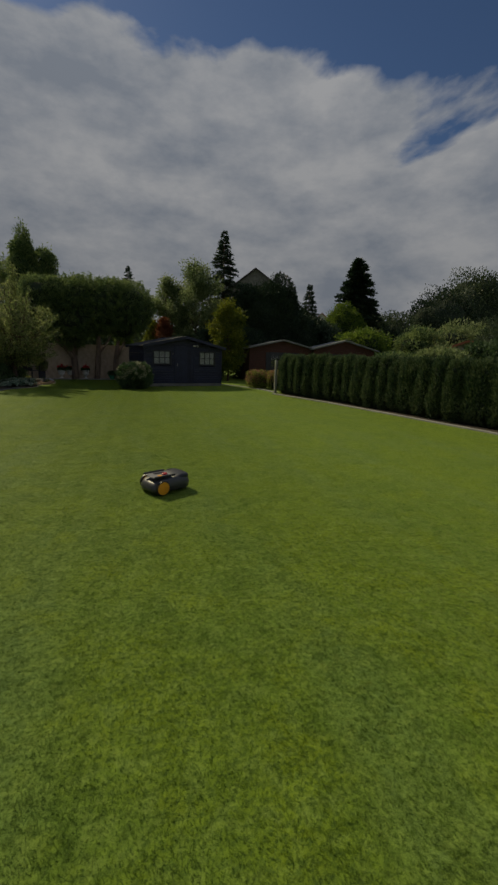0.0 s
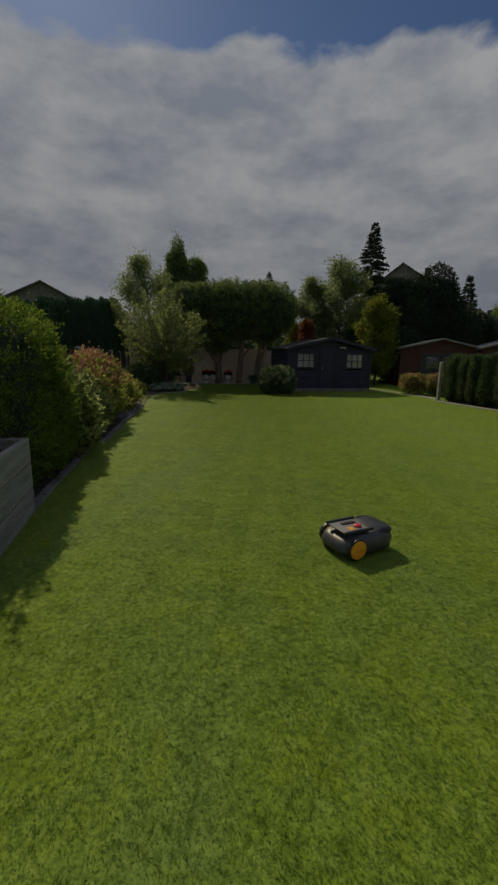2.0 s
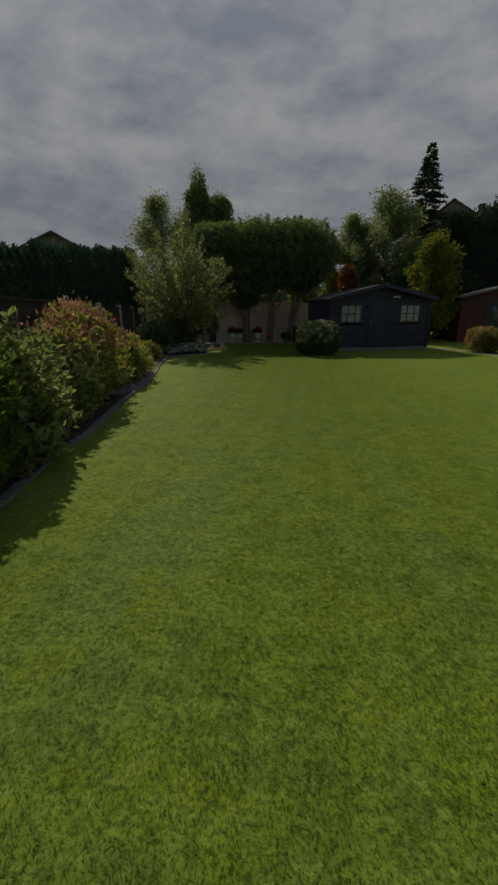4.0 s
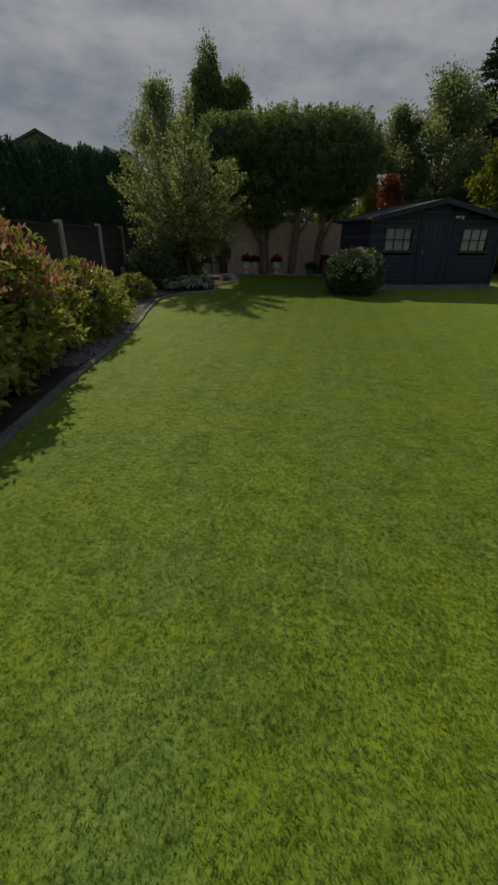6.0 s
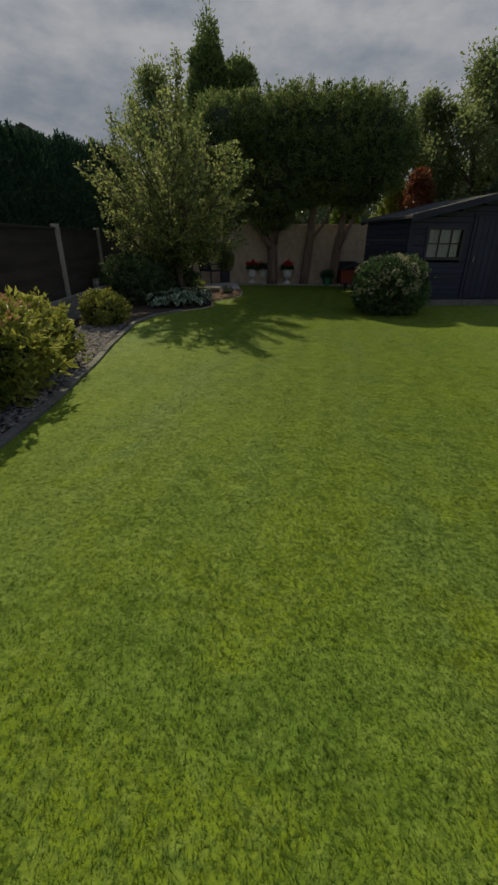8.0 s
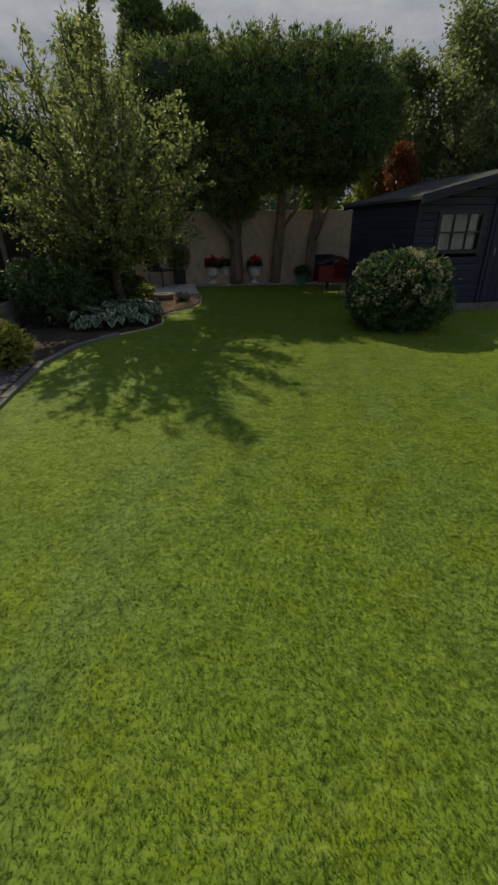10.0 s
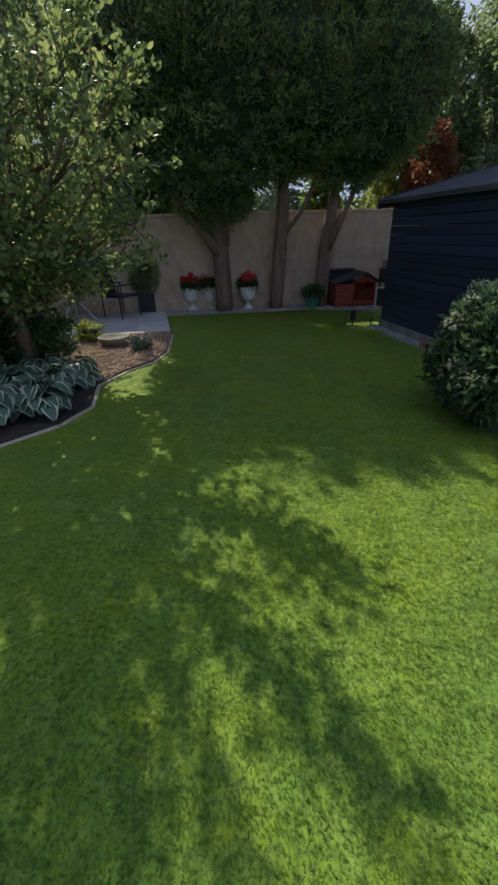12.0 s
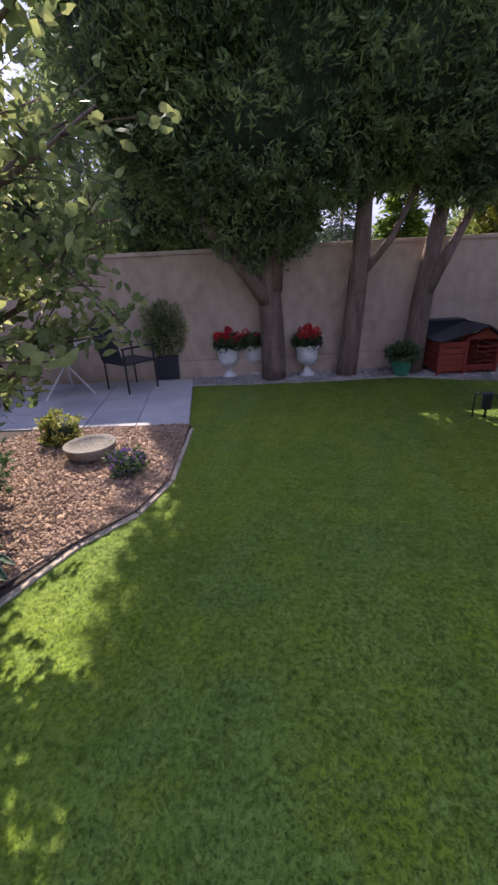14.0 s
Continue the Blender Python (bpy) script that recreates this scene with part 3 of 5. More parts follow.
# ---- the dark shed ----
def make_shed():
    W, Dp, H, RISE = 3.95, 2.75, 1.89, 0.45
    s = thing("garden_shed", (-0.16, 20.28, 0), 16.5, "dark navy timber log shed with felt gable roof by the lawn", "shed")
    g = lambda x: H + RISE * (1 - abs(x - W / 2) / (W / 2))
    # plinth and floor
    bm = bmesh.new()
    box(bm, -.04, W + .04, -.04, Dp + .04, 0, 0.14, 0.01)
    part("plinth", bm, M_edging, s)
    # log boards of the four walls; front and back are gables, the front with two window openings
    wins = ((0.42, 1.27), (2.76, 3.60))
    z, k = 0.14, 0
    t = 0.028
    bh = 0.118
    while z < H + RISE - 0.06:
        z1 = z + bh
        zs = min(z1, H)
        if z < H:
            for x in (0, W):
                bm = bmesh.new()
                o = 0.004 * (k % 2)
                box(bm, x - t - o, x + t + o, 0, Dp, z, zs - 0.006, 0.007)
                part("board", bm, M_shed, s)
        if z1 <= H + 0.02:
            x0, x1 = t + .002, W - t - .002
        else:
            run = (z1 - H) / RISE * W / 2
            x0, x1 = max(run, t), W - max(run, t)
        if x1 - x0 > 0.15:
            cuts = [(x0, x1)]
            if z1 > 1.06 and z < 1.66:
                cuts = [(x0, wins[0][0]), (wins[0][1], wins[1][0]), (wins[1][1], x1)]
            for a, b in cuts:
                bm = bmesh.new()
                box(bm, a, b, -t, t, z, z1 - 0.006, 0.007)
                part("board", bm, M_shed, s)
            bm = bmesh.new()
            box(bm, x0, x1, Dp - t, Dp + t, z, z1 - 0.006)
            part("board", bm, M_shed, s)
        z, k = z1, k + 1
    # corner trims
    for x in (-.035, W - .055):
        bm = bmesh.new()
        box(bm, x, x + .09, -.06, -.03, 0.12, H + 0.03, 0.006)
        part("corner_trim", bm, M_shed, s)
    # the door between the windows
    door = None
    bm = bmesh.new()
    box(bm, 1.52, 2.42, -.055, -.031, 0.17, 1.92, 0.005)
    door = part("door", bm, M_shed, s, "dark plank door")
    for i in range(6):
        bm = bmesh.new()
        box(bm, 1.53 + i * .148, 1.53 + i * .148 + .138, -.066, -.056, 0.19, 1.90, 0.004)
        part("plank", bm, M_shed, door)
    bm = bmesh.new()
    box(bm, 1.585, 1.605, -.10, -.066, 0.98, 1.10, 0.004)
    part("handle", bm, M_greyplastic, door)
    for x in (1.45, 2.43):
        bm = bmesh.new()
        box(bm, x, x + .06, -.06, -.03, 0.14, 1.96, 0.005)
        part("door_jamb", bm, M_shed, s)
    # windows, six panes each
    for a, b in wins:
        z0, z1 = 1.05, 1.68
        w = None
        bm = bmesh.new()
        for q in ((a - .03, b + .03, z1 - .03, z1 + .03), (a - .03, b + .03, z0 - .03, z0 + .03), (a - .03, a + .03, z0 + .03, z1 - .03), (b - .03, b + .03, z0 + .03, z1 - .03)):
            box(bm, q[0], q[1], -.05, .035, q[2], q[3])
        w = part("window", bm, M_frame, s, "six-pane window in a dark frame")
        zm = (z0 + z1) / 2
        for i in (1, 2):
            x = a + (b - a) * i / 3
            bm = bmesh.new()
            box(bm, x - .013, x + .013, -.04, .0, z0 + .03, z1 - .03)
            part("glazing_bar", bm, M_frame, w)
        bm = bmesh.new()
        box(bm, a + .03, b - .03, -.042, .002, zm - .013, zm + .013)
        part("glazing_bar", bm, M_frame, w)
        for i in range(3):
            for j in range(2):
                x0, x1 = a + (b - a) * i / 3 + .014, a + (b - a) * (i + 1) / 3 - .014
                y0, y1 = (z0, zm) if j == 0 else (zm, z1)
                bm = bmesh.new()
                box(bm, x0, x1, -.022, -.018, y0 + .014, y1 - .014)
                part("pane", bm, M_glass, w).visible_shadow = False
        bm = bmesh.new()
        n = 44
        fr = [bm.verts.new((a + .035 + (b - a - .07) * i / n, .05 + .010 * math.sin(i * 1.9), h)) for h in (z0 + .035, z1 - .035) for i in range(n + 1)]
        for i in range(n):
            bm.faces.new((fr[i], fr[i + 1], fr[n + 2 + i], fr[n + 1 + i]))
        part("net_curtain", bm, M_blind, w, "white net curtain")
    # roof: two felted slopes with fascia
    for sgn in (-1, 1):
        bm = bmesh.new()
        xm = W / 2
        eave = xm + sgn * (xm + 0.14)
        ze = H + RISE * (-(0.14) / (W / 2))
        v = []
        for y in (-.30, Dp + .25):
            for x, zz in ((xm, H + RISE + .03), (eave, ze + .03), (eave, ze - .025), (xm, H + RISE - .025)):
                v.append(bm.verts.new((x, y, zz + (0.03 if sgn < 9 else 0))))
        for f in ((0, 1, 5, 4), (1, 2, 6, 5), (2, 3, 7, 6), (0, 3, 2, 1), (4, 5, 6, 7)):
            bm.faces.new([v[i] for i in f])
        part("roof", bm, M_felt, s, "grey mineral felt roof slope")
        for y in (-.335, Dp + .252):
            bm = bmesh.new()
            v = []
            for yy in (y, y + .032):
                for x, zz in ((xm, H + RISE + .075), (eave, ze + .075), (eave, ze - .06), (xm, H + RISE - .06)):
                    v.append(bm.verts.new((x, yy, zz)))
            for f in ((0, 1, 5, 4), (1, 2, 6, 5), (2, 3, 7, 6), (0, 3, 2, 1), (4, 5, 6, 7)):
                bm.faces.new([v[i] for i in f])
            part("bargeboard", bm, M_shed, s)
    # outdoor lamp under the right slope
    bm = bmesh.new()
    box(bm, 2.42, 2.56, -.10, -.032, 1.93, 1.99, 0.01)
    box(bm, 2.62, 2.66, -.11, -.032, 1.90, 2.0, 0.01)
    part("wall_lamp", bm, M_white, s, "small white floodlight")


make_shed()


# ---- hedges and trees ----
def make_trunk(name, parent, pts, radii, mat, sides=10):
    bm = bmesh.new()
    tube(bm, pts, radii, sides)
    return part(name, bm, mat, parent, smooth=True)


def make_left_hedge():
    h = thing("thuja_hedge", (-3.9, 6.6, 0), 15, "clipped yellow-green thuja hedge, rounded on top, behind the kerb", "hedge")
    blobs = [(-.02, -.75, 0.98, .82, 1.15, 1.0, 3.2), (0, -.25, 0.87, .80, 1.05, 0.98, 2.8), (.14, -.15, .5, .66, 1.0, .5, 2.4), (.04, -.5, .5, .74, .8, .5, 2.4)]
    pos, way = clumped(blobs, 5200, 24, 0.09, 0.24, 0.10, 3.5, 0.9, 0.5)
    leaf_mesh("foliage", pos, way, 0.05, 0.020, L_hedge, h)
    core("shade_core", blobs, h, 0.9, 0.05, 2.5)


def make_planter():
    p = thing("raised_planter", (-2.45, 4.2, 0), 0, "raised planter of weathered grey timber boards at the lawn edge", "planter")
    a = math.atan2(1.2, -0.38)
    m = Matrix.Translation((-.28, 1.0, 0)) @ Matrix.Rotation(a + math.pi, 4, "Z")
    for k in range(3):
        bm = bmesh.new()
        z = 0.24 * k
        box(bm, 0.0, 2.6, -.025, .025, z, z + .232, 0.008, m)
        part("side_board", bm, M_greyboard, p)
        bm = bmesh.new()
        box(bm, -.025, .025, -1.2, -.028, z, z + .232, 0.008, m)
        part("end_board", bm, M_greyboard, p)
    bm = bmesh.new()
    box(bm, .03, 2.6, -1.2, -.03, 0, 0.62, 0, m)
    part("soil", bm, M_soil, p)


def make_right_hedge():
    pts = [Vector((5.85, 17.2, 0)), Vector((6.95, 14.0, 0)), Vector((7.55, 11.4, 0)), Vector((8.0, 9.4, 0)), Vector((8.3, 8.2, 0)), Vector((8.75, 5.2, 0)), Vector((9.2, 2.0, 0))]
    first = thing("hedge_conifer", tuple(pts[0]), 0, "upright clipped conifer, one of a hedge row beside the lawn", "hedge", "conifer hedge row")
    blobs = [(0, 0, 0.81, .32, .34, .79, 4.2), (.08, .06, 0.45, .30, .30, .45, 2.4)]
    pos, out = shell(blobs, 9000, 0.2, 0.10, 5.0)
    leaf_mesh("foliage", pos, out * 0.6 + np.array([0, 0, 1.0]) + 0.4 * rng.normal(size=out.shape), 0.10, 0.035, L_thuja, first)
    core("shade_core", blobs, first, 0.88, 0.1, 5.0)
    make_trunk("trunk", first, [(0, 0, 0), (0, 0, .3)], [.05, .04], M_barkA)
    d, q = 0.0, 0
    run = []
    for a, b in zip(pts, pts[1:]):
        n = round((b - a).length / 0.58)
        run += [a.lerp(b, k / n) for k in range(n)]
    for i, p in enumerate(run[1:]):
        k = 0.94 + 0.12 * ((i * 37) % 10) / 10
        ob = copy_thing(first, pose(p.x, p.y, 0, 0, 0, (i * 67) % 360))
        ob.scale = (k * 1.05, k, 0.97 + 0.05 * ((i * 23) % 10) / 10)
    bm = bmesh.new()
    slab(bm, [(p.x - .55, p.y - .1) for p in pts] + [(p.x + .7, p.y) for p in pts[::-1]], -0.02, 0.02)
    tagged(part("hedge_bed", bm, M_soil), "narrow soil strip under the conifer hedge", "flower bed", kind="structure")
    bm = bmesh.new()
    slab(bm, [(p.x - .72, p.y - .15) for p in pts] + [(p.x - .56, p.y - .11) for p in pts[::-1]], -0.02, 0.03)
    tagged(part("lawn_edging", bm, M_concrete), "narrow pale edging beside the hedge", "edging", kind="structure")
    bm = bmesh.new()
    strip = [Vector(p) for p in ((3.80, 22.5), (4.75, 20.9), (5.35, 19.2), (5.55, 17.75))]
    slab(bm, [(p.x - .09, p.y) for p in strip] + [(p.x + .09, p.y + .03) for p in strip[::-1]], -0.02, 0.025)
    tagged(part("lawn_edging", bm, M_concrete), "narrow pale edging between the lawn and the path to the red sheds", "edging", kind="structure")
    post = thing("fence_post", (5.45, 17.6, 0), 10, "grey concrete post at the end of the hedge", "post")
    bm = bmesh.new()
    box(bm, -.05, .05, -.05, .05, 0, 1.42, 0.01)
    part("post_shaft", bm, M_concrete, post)


def make_cypress_row():
    c = thing("cypress_group", (-2.8, 24.95, 0), 12, "tall clipped cypress trees grown together over three bare trunks", "tree")
    blobs = [(-2.15, -.05, 4.1, 1.45, 1.25, 1.05, 3.0), (-1.1, -.05, 3.75, 1.5, 1.35, 1.45, 3.2), (0.3, -.15, 3.98, 1.5, 1.25, 1.31, 3.4), (1.6, -.15, 3.95, 1.3, 1.2, 1.3, 3.0),
             (2.2, 0.05, 3.95, .98, .95, 1.0, 2.0), (-2.0, 0.0, 3.2, 1.05, .85, .75, 2.1), (-1.3, -.1, 2.4, .80, .72, .66, 2.0), (.25, -.2, 2.98, .7, .55, .52, 2.0), (1.4, -.2, 2.85, .8, .55, .56, 2.0)]
    pos, way = clumped(blobs, 5600, 30, 0.18, 0.32, 0.10, 2.6, 0.5)
    leaf_mesh("crown", pos, way, 0.11, 0.034, L_cypress, c)
    core("shade_core", blobs, c, 0.82, 0.09, 2.6)
    make_trunk("trunk", c, [(-1.15, 0, 0), (-1.13, 0, .25), (-1.16, 0, 1.0), (-1.2, 0, 1.6), (-1.35, .05, 3.2)], [.185, .18, .17, .16, .08], M_barkA, 12)
    make_trunk("trunk", c, [(-.02, 0, 0), (.0, 0, .25), (.06, 0, 1.0), (.12, 0, 1.8), (.16, 0, 3.2)], [.155, .15, .14, .13, .07], M_barkA, 12)
    make_trunk("trunk", c, [(.98, 0, 0), (.99, 0, .25), (1.03, 0, 1.0), (1.09, 0, 1.6), (1.3, 0, 3.0)], [.16, .155, .145, .12, .07], M_barkA, 12)
    make_trunk("limb", c, [(-1.2, -.05, 1.15), (-1.5, -.15, 1.55), (-1.95, -.2, 2.1), (-2.2, -.2, 2.8)], [.115, .09, .07, .03], M_barkA)
    make_trunk("limb", c, [(-1.1, -.05, 1.3), (-1.05, -.1, 1.9), (-.9, -.1, 2.6)], [.11, .08, .04], M_barkA)
    make_trunk("limb", c, [(1.05, -.03, 1.15), (1.25, -.1, 1.6), (1.6, -.1, 2.3)], [.105, .08, .04], M_barkA)
    make_trunk("limb", c, [(.09, -.02, 1.4), (.5, -.1, 1.9), (.8, -.1, 2.5)], [.06, .05, .03], M_barkA)


def branches(start, end, r, n, spread, seed, droop=0.0):
    """Crooked limb points from start to end."""
    q = np.random.default_rng(seed)
    pts = []
    for k in range(n + 1):
        f = k / n
        p = Vector(start).lerp(Vector(end), f) + Vector(q.normal(0, spread, 3)) * (f * (1 - f) * 4) ** 0.5
        p.z -= droop * f * f
        pts.append(p)
    return pts, [r * (1 - 0.8 * k / n) for k in range(n + 1)]


def make_apple():
    t = thing("apple_tree", (-5.6, 20.0, 0), 0, "bushy apple tree with pale green leaves in the flower bed", "tree")
    make_trunk("trunk", t, [(0, 0, 0), (.02, 0, .3), (-.02, .02, .9), (.03, .02, 1.3)], [.12, .085, .075, .07], M_barkB)
    q = np.random.default_rng(11)
    pos, way = [], []
    limb = bmesh.new()
    for k in range(58):
        a = k * 2.399
        c = 1 - 2 * (k + .5) / 58
        el = math.asin(c)
        wide, tall = 1.85 * q.uniform(.72, 1.05), (1.75 if c > 0 else 1.45) * q.uniform(.8, 1.05)
        start = (0.02, 0.02, 0.8 + 1.0 * (c * .5 + .5) * q.uniform(.6, 1))
        end = (math.cos(a) * math.cos(el) * wide, math.sin(a) * math.cos(el) * wide, 2.35 + c * tall)
        pts, rad = branches(start, end, 0.034, 5, 0.07, 100 + k)
        tube(limb, pts, rad, 5)
        for j in range(13):
            f = q.uniform(0.3, 1.0)
            i = min(int(f * 5), 4)
            base = pts[i].lerp(pts[i + 1], f * 5 - i)
            tw = Vector(q.normal(0, 1, 3)).normalized() * q.uniform(.2, .5) + (Vector(end) - Vector(start)).normalized() * 0.22
            tube(limb, [base, base + tw * .5 + Vector((0, 0, .02)), base + tw], [.008, .006, .003], 3)
            m, keep = 66, 29
            fr = q.uniform(0, 1.05, (m, 1))
            pos.append((np.array(base) + np.array(tw) * fr + q.normal(0, 0.045, (m, 3)))[:keep])
            way.append((np.array(tw) * 1.5 + q.normal(0, 0.5, (m, 3)) + np.array([0, 0, .1]))[:keep])
    # long leader shoots
    for k, (x, y, z) in enumerate(((-1.35, -.2, 4.0), (-.95, .1, 4.35), (.2, .0, 4.95), (.3, .1, 4.85), (.1, -.1, 4.75), (-.1, .3, 4.4), (.8, .0, 4.1), (1.75, .2, 3.0), (.35, -.1, 4.3), (-2.1, -.3, 2.75), (1.9, -.1, 2.4))):
        pts, rad = branches((x * .4, y * .4, 2.0), (x, y, z), .02, 6, .04, 300 + k)
        tube(limb, pts, rad, 4)
        for i in range(2, 6):
            m = 70 if z > 4.8 else 36  # the two leaders at the top are thickly leaved
            f = q.uniform(0, 1, (m, 1))
            pos.append(np.array(pts[i]) * (1 - f) + np.array(pts[i + 1]) * f + q.normal(0, .04, (m, 3)))
            way.append(q.normal(0, .7, (m, 3)) + np.array([0, 0, .6]))
    tagged(part("branchwork", limb, M_barkB, t, smooth=True), kind="stuff")
    pos, way = np.concatenate(pos), np.concatenate(way)
    leaf_mesh("crown", pos, way, 0.078, 0.044, L_apple, t, oval=True)


def make_loose_tree(name, at, height, radius, mat, seed, label, leaf=0.16, n=26000, stem=0.13, low=0.25, bark=None, clumps=76):
    t = thing(name, at, 0, label, "tree")
    q = np.random.default_rng(seed)
    make_trunk("trunk", t, [(0, 0, 0), (.05, 0, height * .35), (-.05, .05, height * .7), (0, 0, height * .93)], [stem, stem * .75, stem * .4, .02], bark or M_barkB)
    limb = bmesh.new()
    pos, way = [], []
    for k in range(clumps):
        f = q.uniform(low, 1.0)
        a = k * 2.399
        wid = radius * math.sin(min(1, (f - low) / (1 - low) * 0.86 + 0.14) * math.pi) ** 0.55 * q.uniform(.5, 1.05)
        start = (0, 0, height * max(low * .7, f - .2))
        end = (math.cos(a) * wid, math.sin(a) * wid, height * f * 0.97)
        pts, rad = branches(start, end, stem * .35, 4, radius * .05, seed * 50 + k)
        tube(limb, pts, rad, 5)
        m = n // clumps
        size = radius * q.uniform(.11, .27)
        d = q.normal(size=(m, 3))
        back = np.array(start) - np.array(end)
        droop = np.abs(q.normal(0, .12, (m, 1))) * np.array([0, 0, -radius])
        pos.append(np.array(end) + back * (q.random((m, 1)) ** 1.6 * .55 - .06) + droop + d * np.array([size, size, size * .8]) * .55)
        way.append(d + q.normal(0, .8, (m, 3)))
    tagged(part("branchwork", limb, bark or M_barkB, t, smooth=True), kind="stuff")
    leaf_mesh("crown", np.concatenate(pos), np.concatenate(way), leaf, leaf * .55, mat, t)
    return t


def make_spruce(name, at, height, radius, mat, seed, label, whorls=26, dens=40, spray=0.30, droop=0.25, power=0.85, arms=11):
    t = thing(name, at, 0, label, "tree")
    q = np.random.default_rng(seed)
    make_trunk("trunk", t, [(0, 0, 0), (0, 0, height * .5), (0, 0, height)], [height * .018, height * .010, .01], M_barkB)
    pos, way = [], []
    limb = bmesh.new()
    for w in range(whorls):
        for b in range(arms):
            f = min(.995, (w + q.uniform(0, 1)) / whorls)
            z = height * (0.06 + 0.93 * f)
            r = radius * (1 - f) ** power
            a = q.uniform(0, 6.28)
            rr = r * q.uniform(.6, 1.12) + .05
            end = Vector((math.cos(a) * rr, math.sin(a) * rr, z - droop * rr + (0.12 * rr if f > .6 else 0)))
            if rr > .5:
                tube(limb, [(0, 0, z), end], [.03, .01], 3)
            m = max(10, int(dens * rr / radius) + 10)
            g = q.uniform(.12, 1, (m, 1))
            lat = np.array([-math.sin(a), math.cos(a), 0])
            p = np.array([0, 0, z]) * (1 - g) + np.array(end) * g
            side = q.normal(0, 1, (m, 1)) * (0.10 * rr + .05) * (1.2 - g)
            pos.append(p + side * lat + q.normal(0, .03, (m, 3)))
            way.append(np.array([math.cos(a), math.sin(a), -.1]) * 1.0 + np.sign(side) * lat * .7 + q.normal(0, .3, (m, 3)))
    tagged(part("branchwork", limb, M_barkB, t), kind="stuff")
    leaf_mesh("crown", np.concatenate(pos), np.concatenate(way), spray, spray * .42, mat, t)


make_left_hedge()
make_planter()
make_right_hedge()
make_cypress_row()
make_apple()
make_spruce("spruce", (5.6, 32.6, 0), 10.6, 3.0, L_spruce, 3, "tall narrow dark spruce behind the sheds", 40, 120, .20, arms=8)
make_spruce("conifer", (20.5, 40.2, 0), 11.5, 3.5, L_yew, 4, "broad dense dark conifer beyond the hedge", 56, 170, .34, power=.62)
make_spruce("young_conifer", (18.0, 46.8, 0), 9.8, 2.6, L_spruce, 5, "small distant green conifer", 34, 60, .28, arms=7)
make_spruce("distant_spruce", (-2.6, 60.0, 0), 12.8, 4.2, L_spruce, 6, "distant thin spruce above the cypresses", 34, 60, .28, arms=6)
make_loose_tree("birch", (3.3, 30.6, 0), 8.0, 2.1, L_birch, 21, "loose light green tree behind the shed", .15, 30000, .11, .22, clumps=62)
make_loose_tree("birch", (1.3, 31.2, 0), 6.9, 1.6, L_birch, 22, "smaller light green tree behind the shed", .15, 18000, .09, .22, clumps=48)
make_loose_tree("golden_tree", (4.75, 25.4, 0), 4.9, 1.15, L_golden, 23, "yellow-green young tree between the sheds", .16, 10000, .07, .2, clumps=46)
make_loose_tree("copper_beech", (1.05, 28.3, 0), 3.9, 0.65, L_copper, 24, "copper-red leaved shrub tree behind the shed", .13, 8000, .05, .25)
make_loose_tree("willow", (0.35, 29.2, 0), 3.7, 0.8, L_golden, 25, "yellow-green shrub tree behind the wall", .12, 9000, .05, .25)
make_loose_tree("tall_birch", (-10.6, 32.3, 0), 8.6, 2.3, L_birch, 26, "tall loose green tree behind the apple tree", .15, 24000, .09, .3, clumps=60)


def make_dense(name, at, blobs, n, leaf, mat, label, category="tree", trunk=True, **more):
    t = thing(name, at, 0, label, category)
    crown(t, blobs, n, leaf, leaf * .45, mat, **more)
    if trunk:
        tall = min(3.0, 1.4 * blobs[0][2])
        make_trunk("trunk", t, [(0, 0, 0), (0, 0, tall / 2), (0, 0, tall)], [.16, .12, .08], M_barkB)
    return t


make_dense("holly", (8.6, 31.0, 0), [(0, 0, 3.3, 2.5, 1.8, 3.3, 2.3), (.9, 0, 4.6, 1.6, 1.3, 2.7, 2.0), (-1.5, .3, 3.6, 1.5, 1.4, 3.0, 2.2), (2.5, .3, 2.4, 1.5, 1.3, 2.6, 2.2)],
           60000, .17, L_yew, "large very dark evergreen tree behind the red sheds", lump=.13)
make_dense("columnar_cypress", (-7.1, 28.2, 0), [(0, 0, 4.6, .75, .75, 3.6, 2.1), (.25, 0, 5.6, .45, .45, 2.3, 2.0)], 22000, .15, L_cypress, "tall columnar dark cypress behind the wall", lump=.16, up=.8)
make_dense("columnar_cypress", (-6.0, 28.5, 0), [(0, 0, 4.3, .85, .75, 3.1, 2.1)], 20000, .15, L_cypress, "shorter columnar dark cypress behind the wall", lump=.16, up=.8)
make_dense("light_conifer", (17.4, 36.2, 0), [(0, 0, 3.2, 1.9, 1.6, 3.2, 2.0), (1.2, 0, 2.5, 1.4, 1.4, 2.6, 2.0)], 26000, .20, L_hedge, "lighter green rounded conifer beyond the hedge", lump=.12, up=.6)
make_spruce("garden_conifer", (-1.6, 29.6, 0), 3.4, 1.2, L_hedge, 8, "small light conifer behind the wall", 16, 60, .2)


